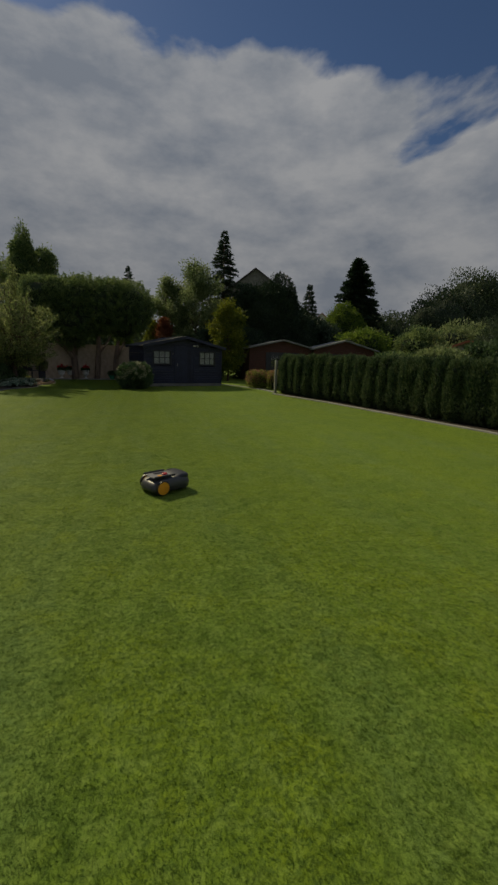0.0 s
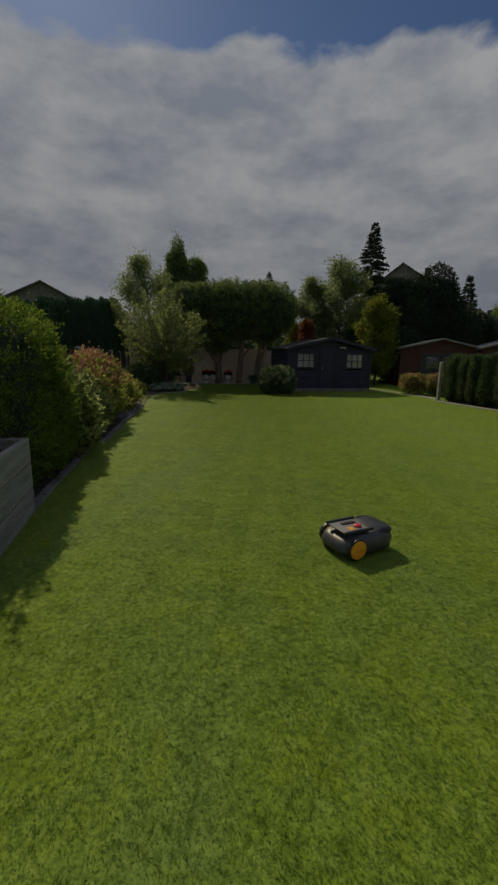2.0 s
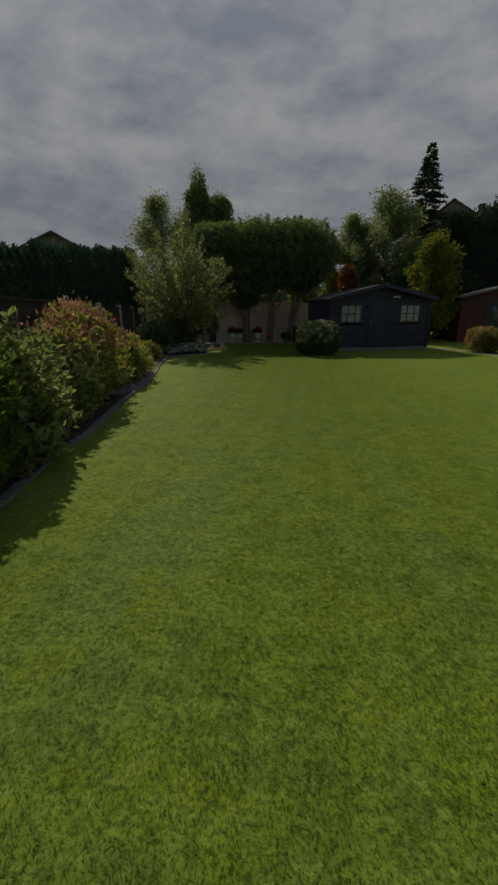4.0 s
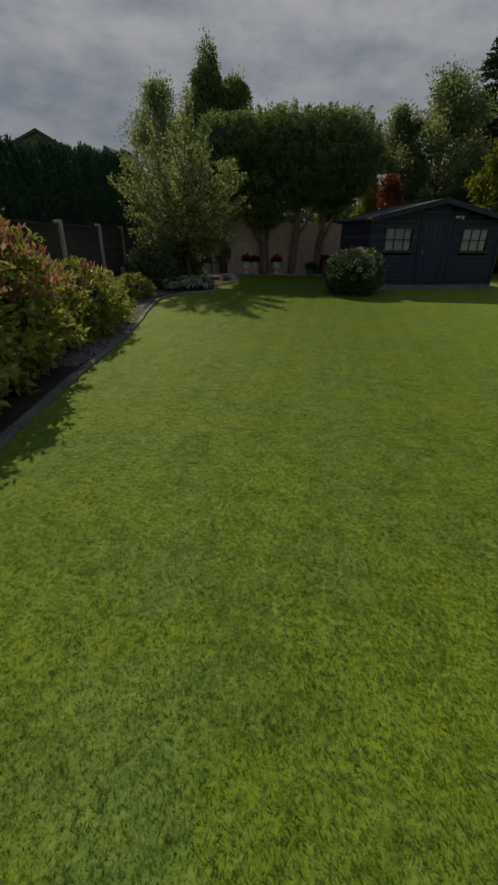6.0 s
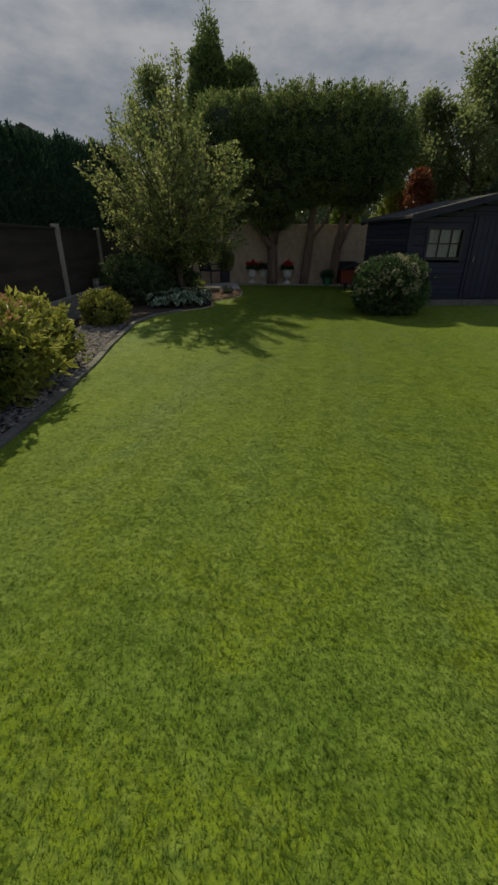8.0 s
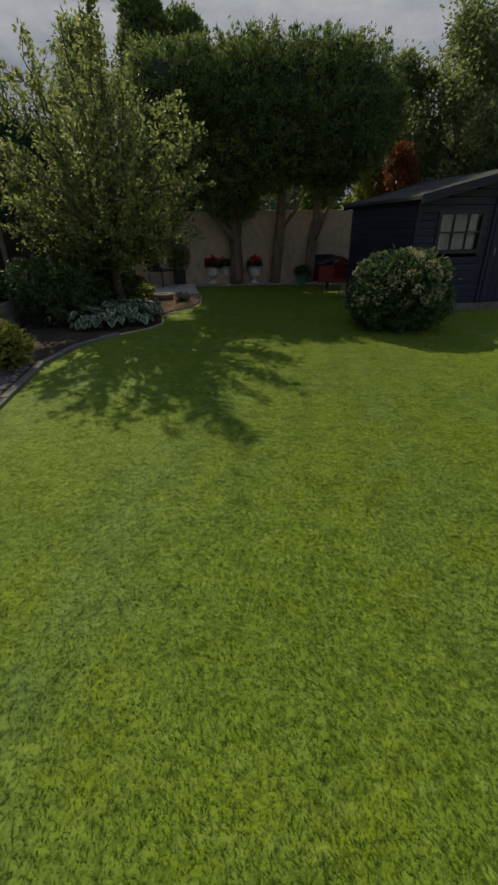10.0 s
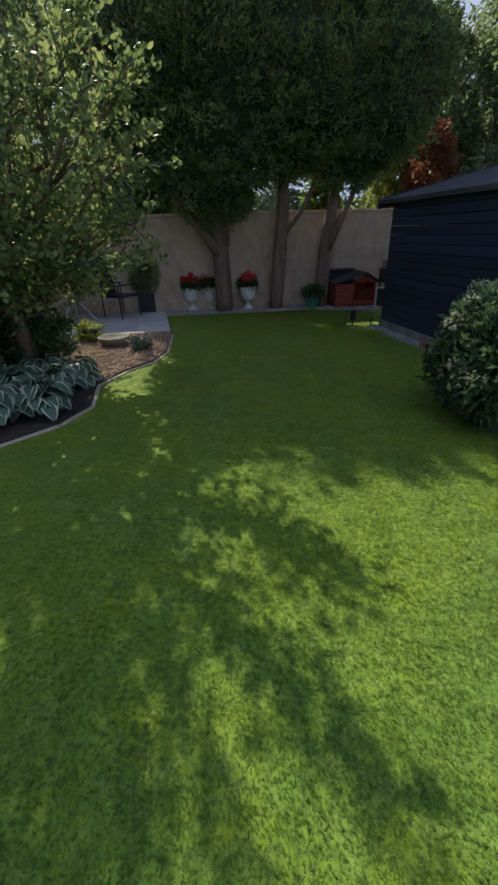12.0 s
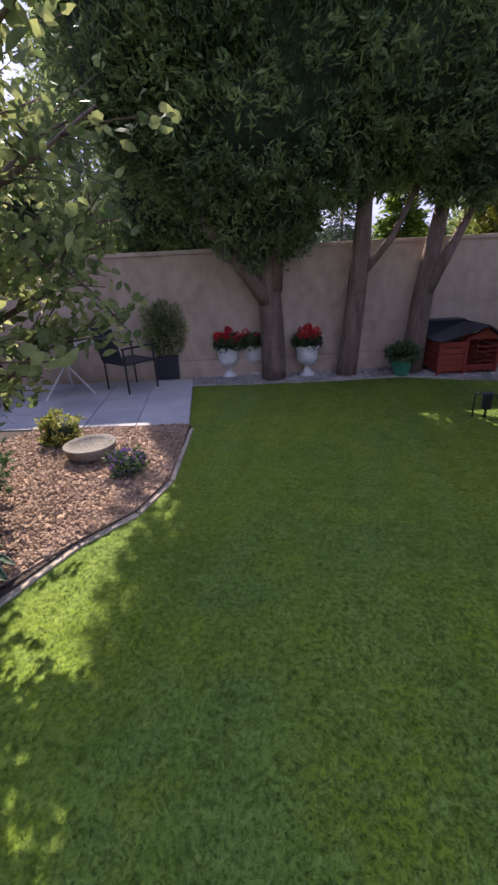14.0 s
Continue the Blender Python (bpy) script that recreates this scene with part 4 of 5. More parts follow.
def make_neighbour_row():
    first = None
    a, b = Vector((-7.0, 8.0, 0)), Vector((-13.6, 35.0, 0))
    n = 50
    for i in range(n):
        p = a.lerp(b, i / (n - 1))
        if first is None:
            first = thing("leylandii", tuple(p), 0, "tall dark green leylandii in a row behind the fence", "tree", "leylandii row")
            blobs = [(0, 0, 1.95, .40, .40, 1.95, 2.2), (0, 0, 3.25, .25, .25, 1.45, 1.3)]
            pos, out = shell(blobs, 7500, 0.2, 0.10, 4.0)
            leaf_mesh("foliage", pos, out * 0.6 + np.array([0, 0, 1.0]) + 0.4 * rng.normal(size=out.shape), 0.16, 0.05, L_row, first)
            core("shade_core", blobs, first, 0.88, 0.1, 4.0)
            first.scale = (1, 1, .55)
        else:
            ob = copy_thing(first, pose(p.x, p.y, 0, 0, 0, (i * 71) % 360))
            k = (2.15 + 0.125 * (p.y - 8.5) + .22 * ((i * 13) % 7) / 7) / 4.4
            ob.scale = (1, 1, k)


make_neighbour_row()


# ---- garden things ----
def make_mower():
    t = thing("robot_mower", (0.24, 4.76, 0), 30, "black and grey robotic lawn mower with orange wheels on the lawn", "robot mower")
    t.scale = (.87, .87, .87)
    prof = [(-.30, .0), (-.27, .03), (-.15, .045), (.0, .05), (.16, .03), (.27, .0), (.30, .0)]

    def hull(z0, z1, sx, sy, top):
        bm = bmesh.new()
        rings = []
        for f, k in ((0, .97), (.5, 1.0), (.85, .93), (1, .80)):
            ring = []
            for a in range(32):
                an = 2 * math.pi * a / 32
                c, s_ = math.cos(an), math.sin(an)
                x = math.copysign(abs(c) ** .5, c) * sx * k
                y = math.copysign(abs(s_) ** .45, s_) * sy * k * (1 - .12 * max(0, c))
                z = z0 + (z1 - z0) * f
                if f > .4:
                    z += top * (1 - (x / sx) ** 2) - .035 * max(0, -x / sx)
                ring.append(bm.verts.new((x, y, z)))
            rings.append(ring)
        for p, q in zip(rings, rings[1:]):
            for a in range(32):
                bm.faces.new((p[a], p[(a + 1) % 32], q[(a + 1) % 32], q[a]))
        bm.faces.new(rings[0][::-1])
        bm.faces.new(rings[-1])
        return bm
    part("body", hull(.045, .185, .30, .215, .025), M_mower, t, "charcoal plastic body", True)
    bm = hull(.17, .222, .15, .185, .012)
    bmesh.ops.translate(bm, vec=(.14, 0, -.006), verts=bm.verts)
    part("front_hood", bm, M_plastic, t, "black front hood", True)
    bm = bmesh.new()
    box(bm, -.24, .03, -.12, .12, .214, .226, .005)
    part("top_cover", bm, M_greyplastic, t, "grey top cover")
    bm = bmesh.new()
    box(bm, -.15, .0, .03, .07, .226, .236, .004)
    part("control_panel", bm, M_plastic, t, "black control panel")
    bm = bmesh.new()
    lathe(bm, [(.035, 0), (.035, .014), (.02, .02)], 16, (-.04, -.04, .226))
    part("stop_button", bm, M_redplastic, t, "red stop button")
    for y in (-.135, .135):
        bm = bmesh.new()
        box(bm, -.25, .06, y - .012, y + .012, .215, .242, .008)
        part("rail", bm, M_plastic, t)
    bm = bmesh.new()
    box(bm, -.15, -.10, -.09, -.03, .2262, .2285, .0005)
    part("label_strip", bm, M_orange, t, "orange printed strip")
    for y in (-.20, .20):
        bm = bmesh.new()
        lathe(bm, [(.075, -.020), (.098, -.016), (.098, .016), (.075, .020)], 24)
        bmesh.ops.transform(bm, matrix=Matrix.Translation((-.165, y, .097)) @ Matrix.Rotation(math.pi / 2, 4, "X"), verts=bm.verts)
        tyre = part("wheel", bm, M_black, t, "black ribbed tyre")
        bm = bmesh.new()
        lathe(bm, [(.084, -.022), (.08, -.026), (.03, -.030), (.03, .030), (.08, .026), (.084, .022)], 24)
        bmesh.ops.transform(bm, matrix=Matrix.Translation((-.165, y, .097)) @ Matrix.Rotation(math.pi / 2, 4, "X"), verts=bm.verts)
        part("hubcap", bm, M_orange, tyre, "orange wheel hub")
    for y in (-.10, .10):
        bm = bmesh.new()
        lathe(bm, [(.04, -.015), (.045, 0), (.04, .015)], 16)
        bmesh.ops.transform(bm, matrix=Matrix.Translation((.23, y, .045)) @ Matrix.Rotation(math.pi / 2, 4, "X"), verts=bm.verts)
        part("castor", bm, M_black, t)


def make_shrub(name, at, blobs, n, leaf, mat, label, bloom=None, tips=None, **more):
    t = thing(name, at, 0, label, "shrub")
    pos, way = clumped(blobs, n // 14, 14, leaf * 1.1, more.get("thick", .3), more.get("lump", .1), more.get("freq", 3.0), 0.3, 0.8)
    leaf_mesh("foliage", pos, way, leaf, leaf * .5, mat, t)
    core("shade_core", blobs, t, 0.74, more.get("lump", .1), more.get("freq", 3.0))
    top = min(.35, .8 * blobs[0][2])
    make_trunk("stem", t, [(0, 0, 0), (0, 0, top)], [.03, .025], M_barkB, 6)
    if bloom:
        count, size, bm_mat, lowz = bloom
        pos, out = shell(blobs, count * 3, 0.03, more.get("lump", .1), more.get("freq", 3.0))
        keep = pos[:, 2] > lowz
        pos, out = pos[keep][:count], out[keep][:count]
        m = 60
        d = unit(rng.normal(size=(len(pos), m, 3)).reshape(-1, 3)).reshape(len(pos), m, 3)
        p = pos[:, None] + out[:, None] * .06 + d * size * rng.uniform(.6, 1, (len(pos), m, 1))
        leaf_mesh("bloom", p.reshape(-1, 3), (d + .3 * rng.normal(size=d.shape)).reshape(-1, 3), size * .5, size * .45, bm_mat, t, "cream flower heads")
    if tips:
        count, size, tip_mat, lowz = tips
        pos, out = shell(blobs, count * 2, 0.05, more.get("lump", .1), more.get("freq", 3.0))
        keep = (pos[:, 2] > lowz)
        pos, out = pos[keep] + out[keep] * .02, out[keep]
        leaf_mesh("shoot_tip", pos, out + np.array([0, 0, .6]) + .6 * rng.normal(size=out.shape), size, size * .5, tip_mat, t)
    return t


def make_urn(at, label):
    t = thing("urn_planter", at, 0, label, "plant pot", "urns under the wall")
    bm = bmesh.new()
    lathe(bm, [(.115, 0), (.12, .03), (.09, .05), (.055, .09), (.045, .13), (.06, .17), (.12, .20), (.155, .25), (.165, .31), (.155, .34), (.175, .42), (.19, .45), (.19, .475), (.16, .475), (.15, .42)], 28)
    part("urn", bm, M_white, t, "white stone pedestal urn", True)
    blobs = [(0, 0, .52, .20, .20, .12, 2.0)]
    pos, out = shell(blobs, 1400, .5, .1, 8)
    leaf_mesh("geranium", pos, out + .6 * rng.normal(size=out.shape) + np.array([0, 0, .4]), .06, .055, L_hydr, t, "green geranium leaves")
    pos, out = shell([(0, 0, .62, .18, .18, .09, 2.0)], 15, .2, .1, 8)
    pos[0] = (0.02, 0, .74)
    m = 40
    d = unit(rng.normal(size=(len(pos) * m, 3)))
    leaf_mesh("flowers", np.repeat(pos, m, 0) + d * .032, d, .036, .036, L_red, t, "red geranium flowers")
    return t


def make_pots():
    a = make_urn((-4.66, 24.86, 0.02), "white stone urn on a foot with red geraniums on the gravel")
    copy_thing(a, pose(-3.42, 24.93, 0.02, 0, 0, 70))
    copy_thing(a, pose(-4.27, 25.05, 0.02, 0, 0, 160))
    t = thing("green_pot", (-2.02, 24.92, 0.02), 0, "glazed green plant pot with leafy plant on the gravel", "plant pot")
    bm = bmesh.new()
    lathe(bm, [(.11, 0), (.125, .03), (.165, .17), (.178, .24), (.19, .26), (.19, .28), (.165, .28), (.155, .24)], 28)
    part("pot", bm, M_green_glaze, t, "green glazed pot", True)
    bm = bmesh.new()
    lathe(bm, [(.165, .26), (.175, .285), (.195, .29), (.195, .315), (.165, .315)], 28)
    part("rim", bm, M_terracotta, t, "terracotta coloured rim", True)
    pos, out = shell([(0, 0, .37, .22, .22, .10, 2.0)], 700, .5, .1, 8)
    leaf_mesh("plant", pos, out + .5 * rng.normal(size=out.shape) + np.array([0, 0, .2]), .12, .05, L_hydr, t)
    t.scale = (.88, .88, .88)
    t = thing("square_planter", (-5.62, 24.72, 0.045), 12, "black square planter with loose bushy plant on the patio", "plant pot")
    bm = bmesh.new()
    box(bm, -.17, .17, -.17, .17, 0, .36, .01)
    part("box", bm, M_plastic, t)
    pos, out = shell([(0, 0, .75, .30, .30, .42, 2.0)], 2600, .8, .1, 8)
    leaf_mesh("plant", pos, out + .7 * rng.normal(size=out.shape) + np.array([0, 0, .8]), .10, .022, L_apple, t)


def make_chair(at, turn):
    t = thing("garden_chair", at, turn, "black metal garden armchair with woven seat on the patio", "chair", "patio chairs")
    for x in (-.27, .27):
        for y in (-.25, .25):
            bm = bmesh.new()
            tube(bm, [(x, y, 0), (x * .98, y * .98, .62)], [.014, .014], 8)
            part("leg", bm, M_black, t)
        bm = bmesh.new()
        box(bm, x - .025, x + .025, -.29, .27, .62, .645, .008)
        part("armrest", bm, M_black, t)
    bm = bmesh.new()
    box(bm, -.28, .28, -.27, .27, .40, .43, .01)
    part("seat", bm, M_plastic, t, "black woven seat")
    bm = bmesh.new()
    box(bm, -.27, .27, -.012, .012, 0, .50, .01, Matrix.Translation((0, .27, .43)) @ Matrix.Rotation(radians(-12), 4, "X"))
    part("backrest", bm, M_plastic, t)
    return t


def make_patio_set():
    make_chair((-5.95, 24.05, 0.046), 150)
    make_chair((-7.6, 23.2, 0.046), 60)
    t = thing("garden_table", (-6.75, 23.7, 0.046), 0, "round garden table with glass-pale top on the patio", "table")
    bm = bmesh.new()
    lathe(bm, [(.48, .70), (.50, .705), (.50, .72), (.48, .725)], 36)
    part("tabletop", bm, M_greyplastic, t)
    for k in range(3):
        a = k * 2.09
        bm = bmesh.new()
        tube(bm, [(math.cos(a) * .38, math.sin(a) * .38, 0), (0.04 * math.cos(a), 0.04 * math.sin(a), .40), (math.cos(a) * .3, math.sin(a) * .3, .70)], [.015, .015, .015], 8)
        part("leg", bm, M_white, t)
    t = thing("bird_bath_bowl", (-5.22, 21.65, 0.04), 0, "shallow round stone bowl lying on the bark bed", "stone bowl")
    bm = bmesh.new()
    lathe(bm, [(.17, 0), (.21, .04), (.235, .11), (.24, .13), (.225, .135), (.20, .11), (.1, .075)], 36)
    part("bowl", bm, M_bowl, t, "", True)


def make_hutch():
    t = thing("small_hutch", (-1.17, 25.2, 0.02), 12, "small red-stained wooden animal hutch with felt roof under the wall", "hutch")
    for k in range(5):
        for q in ((-.398, -.062, -.28, -.262), (-.438, -.422, -.258, .268), (.422, .438, -.258, .268)):
            bm = bmesh.new()
            box(bm, *q, .06 + .085 * k, .06 + .085 * k + .078, .004)
            part("board", bm, M_redwood, t)
    bm = bmesh.new()
    box(bm, -.018, .398, -.28, -.262, .06, .14, .004)
    part("board", bm, M_redwood, t)
    for x in (-.42, -.04, .42):
        bm = bmesh.new()
        box(bm, x - .02, x + .02, -.29, -.26, .0, .50, .004)
        part("corner_post", bm, M_redwood, t)
    bm = bmesh.new()
    box(bm, -.42, .42, .27, .30, .0, .5, .004)
    part("back", bm, M_redwood, t)
    bm = bmesh.new()
    box(bm, -.40, .40, -.255, .267, .04, .058)
    part("floor_panel", bm, M_redwood, t)
    bm = bmesh.new()
    for k in range(4):
        box(bm, .0, .40, -.275, -.268, .18 + .07 * k, .19 + .07 * k)
    part("grille", bm, M_redwood, t)
    for s in (-1, 1):
        bm = bmesh.new()
        c = .21
        v = [bm.verts.new(p) for p in ((c, -.34, .70), (c + s * .32 - (.36 if s < 0 else 0), -.34, .50), (c + s * .32 - (.36 if s < 0 else 0), .34, .50), (c - (.15 if s < 0 else 0), .34, .70),
                                       (c, -.34, .675), (c + s * .32 - (.36 if s < 0 else 0), -.34, .475), (c + s * .32 - (.36 if s < 0 else 0), .34, .475), (c - (.15 if s < 0 else 0), .34, .675))]
        for f in ((0, 1, 2, 3), (4, 7, 6, 5), (0, 4, 5, 1), (1, 5, 6, 2), (2, 6, 7, 3), (3, 7, 4, 0)):
            bm.faces.new([v[i] for i in f])
        part("roof", bm, M_felt, t, "grey felt roof slope")
    bm = bmesh.new()
    v = [bm.verts.new(p) for p in ((-.06, -.275, .5), (.44, -.275, .5), (.21, -.275, .66), (-.06, -.255, .5), (.44, -.255, .5), (.21, -.255, .66))]
    for f in ((0, 1, 2), (3, 5, 4), (0, 2, 5, 3), (1, 4, 5, 2), (0, 3, 4, 1)):
        bm.faces.new([v[i] for i in f])
    part("gable", bm, M_redwood, t)
    t = thing("path_light", (-1.42, 23.05, 0), 0, "small black path light on a thin stake at the lawn edge", "garden light")
    bm = bmesh.new()
    lathe(bm, [(.045, .10), (.05, .12), (.05, .26), (.04, .28)], 20)
    part("lantern", bm, M_black, t, "black lantern body")
    bm = bmesh.new()
    tube(bm, [(0, 0, 0), (0, 0, .11)], [.012, .012], 8)
    part("stake", bm, M_black, t)


def make_crate():
    t = thing("black_box", (-1.42, 25.44, 0.02), 12, "plain black storage box standing against the garden wall", "box")
    bm = bmesh.new()
    box(bm, -.25, .30, -.10, .12, 0, .70, .01)
    part("body", bm, M_plastic, t)
    bm = bmesh.new()
    box(bm, -.27, .32, -.12, .13, .70, .74, .01)
    part("lid", bm, M_plastic, t)


def make_bed_rail():
    t = thing("bed_rail", (-6.62, 16.9, 0), 0, "weathered grey timber rail around a raised bed", "garden edging")
    way = Vector((-0.62, 3.0, 0))
    m = Matrix.Rotation(math.atan2(way.y, way.x), 4, "Z")
    bm = bmesh.new()
    box(bm, -1.2, way.length, -.05, .05, .39, .45, .01, m)
    part("rail", bm, M_greyboard, t)
    bm = bmesh.new()
    box(bm, -1.2, way.length, -.03, .03, 0.0, .388, .01, m)
    part("board", bm, M_greyboard, t)
    for k in (0, .5, 1):
        bm = bmesh.new()
        p = way * k
        box(bm, p.x - .05 - .09, p.x + .05 - .09, p.y - .05, p.y + .05, 0, .62 if k == .5 else .4, .01)
        part("post", bm, M_greyboard, t)


def make_barbecue():
    t = thing("barbecue", (-.26, 25.4, 0.02), 12, "black barbecue trolley with chrome handle behind the shed", "barbecue")
    for x in (-.22, .22):
        for y in (-.15, .15):
            bm = bmesh.new()
            box(bm, x - .015, x + .015, y - .015, y + .015, 0, .70)
            part("leg", bm, M_black, t)
    bm = bmesh.new()
    box(bm, -.25, .25, -.18, .18, .45, .72, .015)
    part("firebox", bm, M_black, t)
    bm = bmesh.new()
    box(bm, -.28, .28, -.20, .20, .72, .75, .01)
    part("side_shelf", bm, M_greyplastic, t)
    bm = bmesh.new()
    box(bm, -.22, .22, -.14, .16, .75, .90, .05)
    part("lid", bm, M_greyplastic, t)
    bm = bmesh.new()
    tube(bm, [(-.18, -.18, .94), (-.16, -.20, 1.0), (.16, -.20, 1.0), (.18, -.18, .94)], [.012] * 4, 8)
    part("handle", bm, M_white, t, "pale metal handle")
    t = thing("wire_crate", (-.5, 25.03, 0.02), 5, "grey mesh crate with a pale frame beside the hutch", "crate")
    bm = bmesh.new()
    box(bm, -.15, .15, -.012, .012, .02, .36)
    part("panel", bm, M_plastic, t)
    for x in (-.16, .16):
        bm = bmesh.new()
        box(bm, x - .012, x + .012, -.016, .016, 0, .40)
        part("upright", bm, M_white, t)
    bm = bmesh.new()
    box(bm, -.145, .145, -.016, .016, .365, .39)
    part("top_bar", bm, M_white, t)
    t = thing("wire_hoop", (-1.42, 23.05, 0), -5, "black wire hoop standing in the grass by the path light", "garden hoop")
    bm = bmesh.new()
    tube(bm, [(-.12, 0, .0), (-.12, 0, .24), (-.09, 0, .27), (.29, -.05, .24), (.32, -.05, .21), (.31, -.05, 0)], [.009] * 6, 8)
    part("hoop", bm, M_black, t)


make_barbecue()


def make_brick():
    t = thing("loose_brick", (-.62, 21.45, 0.02), 40, "single terracotta brick lying beside the shed", "brick")
    bm = bmesh.new()
    box(bm, -.105, .105, -.05, .05, 0, .065, .006)
    part("body", bm, M_terracotta, t)


make_brick()
make_crate()
make_bed_rail()
make_mower()
make_shrub("hydrangea", (-0.55, 19.1, 0), [(0, 0, .52, .68, .64, .54, 2.3)], 16000, .085, L_hydr, "round hydrangea bush with cream flower heads by the shed",
           bloom=(75, .065, L_bloom, .45), lump=.1, freq=5)
make_shrub("spirea", (-4.45, 10.1, 0), [(0, -.6, .6, .65, .8, .62, 2.2), (-.25, .3, .7, .75, .8, .72, 2.2)], 15000, .10, L_spirea, "golden-green spirea bush with pinkish shoot tips in the bed",
           tips=(4200, .09, L_pinktip, .85), lump=.26, freq=5, thick=.5)
make_shrub("spirea", (-4.9, 12.0, 0), [(0, -.4, .5, .6, .8, .52, 2.2), (.0, .5, .48, .55, .7, .5, 2.2)], 12000, .10, L_spirea, "golden-green spirea bush beside the fence",
           tips=(1500, .07, L_pinktip, .75), lump=.26, freq=5, thick=.5)
make_shrub("spirea", (-5.15, 13.5, 0), [(0, 0, .38, .5, .6, .4, 2.2)], 9000, .07, L_spirea, "low golden spirea bush near the slate chips", lump=.26, freq=6, thick=.5)
make_shrub("spirea", (-5.75, 16.4, 0), [(0, 0, .26, .36, .36, .28, 2.2)], 5000, .065, L_spirea, "small round golden spirea bush", lump=.24, freq=7, thick=.5)
make_shrub("variegated_shrub", (-4.05, 8.85, 0), [(0, 0, .5, .42, .55, .52, 2.2)], 6000, .10, L_apple, "pale variegated shrub with serrated leaves behind the edging", lump=.22, freq=6, thick=.5)
make_shrub("variegated_shrub", (-3.66, 7.55, 0), [(0, 0, .58, .45, .55, .60, 2.2), (.12, -.25, .3, .35, .35, .32, 2.2)], 6500, .11, L_apple, "pale variegated shrub with serrated leaves beside the thuja hedge", lump=.24, freq=6, thick=.5)
make_shrub("shade_shrub", (-6.4, 19.2, 0), [(0, 0, .5, .8, .7, .55, 2.2), (.5, 1.2, .45, .6, .6, .5, 2.0)], 14000, .07, L_hydr, "dark green shrub under the apple tree", lump=.16, freq=4)
make_shrub("orange_shrub", (6.4, 19.6, 0), [(-1.0, .8, .42, .55, .5, .44, 2.2), (-.2, .1, .45, .55, .5, .46, 2.2)], 10000, .08, L_spirea, "orange and green low shrubs beside the path", tips=(2500, .07, L_pinktip, .3), lump=.15, freq=5)
make_shrub("golden_plant", (-5.75, 21.95, 0.03), [(0, 0, .12, .16, .16, .13, 2.0)], 900, .06, L_spirea, "small golden leafy plant on the bark bed", lump=.2, freq=8)
make_shrub("lavender", (-4.72, 21.35, 0.03), [(0, 0, .08, .12, .12, .09, 2.0)], 500, .05, L_hydr, "small low plant with purple flowers on the bark bed", tips=(160, .03, L_purple, .06), lump=.2, freq=8)
make_pots()
make_patio_set()
make_hutch()


def make_hosta(at, size, seed):
    t = thing("hosta", at, 0, "hosta plant with grey-green leaves rimmed in cream", "plant", "hostas at the lawn edge")
    q = np.random.default_rng(seed)
    vs, fs, idx = [], [], []
    for k in range(46):
        a, el = k * 2.4, q.uniform(.05, 1.1)
        reach, ln = size * math.cos(el) * q.uniform(.5, 1), size * q.uniform(.45, .62)
        base = np.array([math.cos(a) * reach * .7, math.sin(a) * reach * .7, .08 + size * .75 * math.sin(el)])
        f, s = np.array([math.cos(a), math.sin(a), 0]), np.array([-math.sin(a), math.cos(a), 0])
        n = 7
        o = len(vs)
        for i in range(n):
            u = i / (n - 1)
            c = base + f * ln * u * (1 - .1 * u) + np.array([0, 0, .22 * ln * math.sin(u * 2.2) - .55 * ln * u * u])
            w = ln * .36 * math.sin(math.pi * min(1, u * .93 + .03)) ** .75
            for side, lift in ((-1, .12), (-.72, .05), (0, -.02), (.72, .05), (1, .12)):
                vs.append(c + s * w * side + np.array([0, 0, lift * w]))
        for i in range(n - 1):
            for j in range(4):
                p = o + i * 5 + j
                fs.append((p, p + 1, p + 6, p + 5))
                idx.append(1 if j in (0, 3) else 0)
    mesh_from("leaves", vs, fs, None, t, smooth=True, mats=[L_hosta, L_hostarim], index=idx)


for i, (x, y, s) in enumerate(((-4.95, 19.0, .34), (-5.25, 18.75, .36), (-5.05, 19.45, .34), (-5.35, 19.3, .38), (-5.0, 19.85, .30), (-5.6, 19.0, .34), (-5.35, 19.85, .32), (-5.65, 18.6, .32))):
    make_hosta((x, y, .03), s, i + 40)


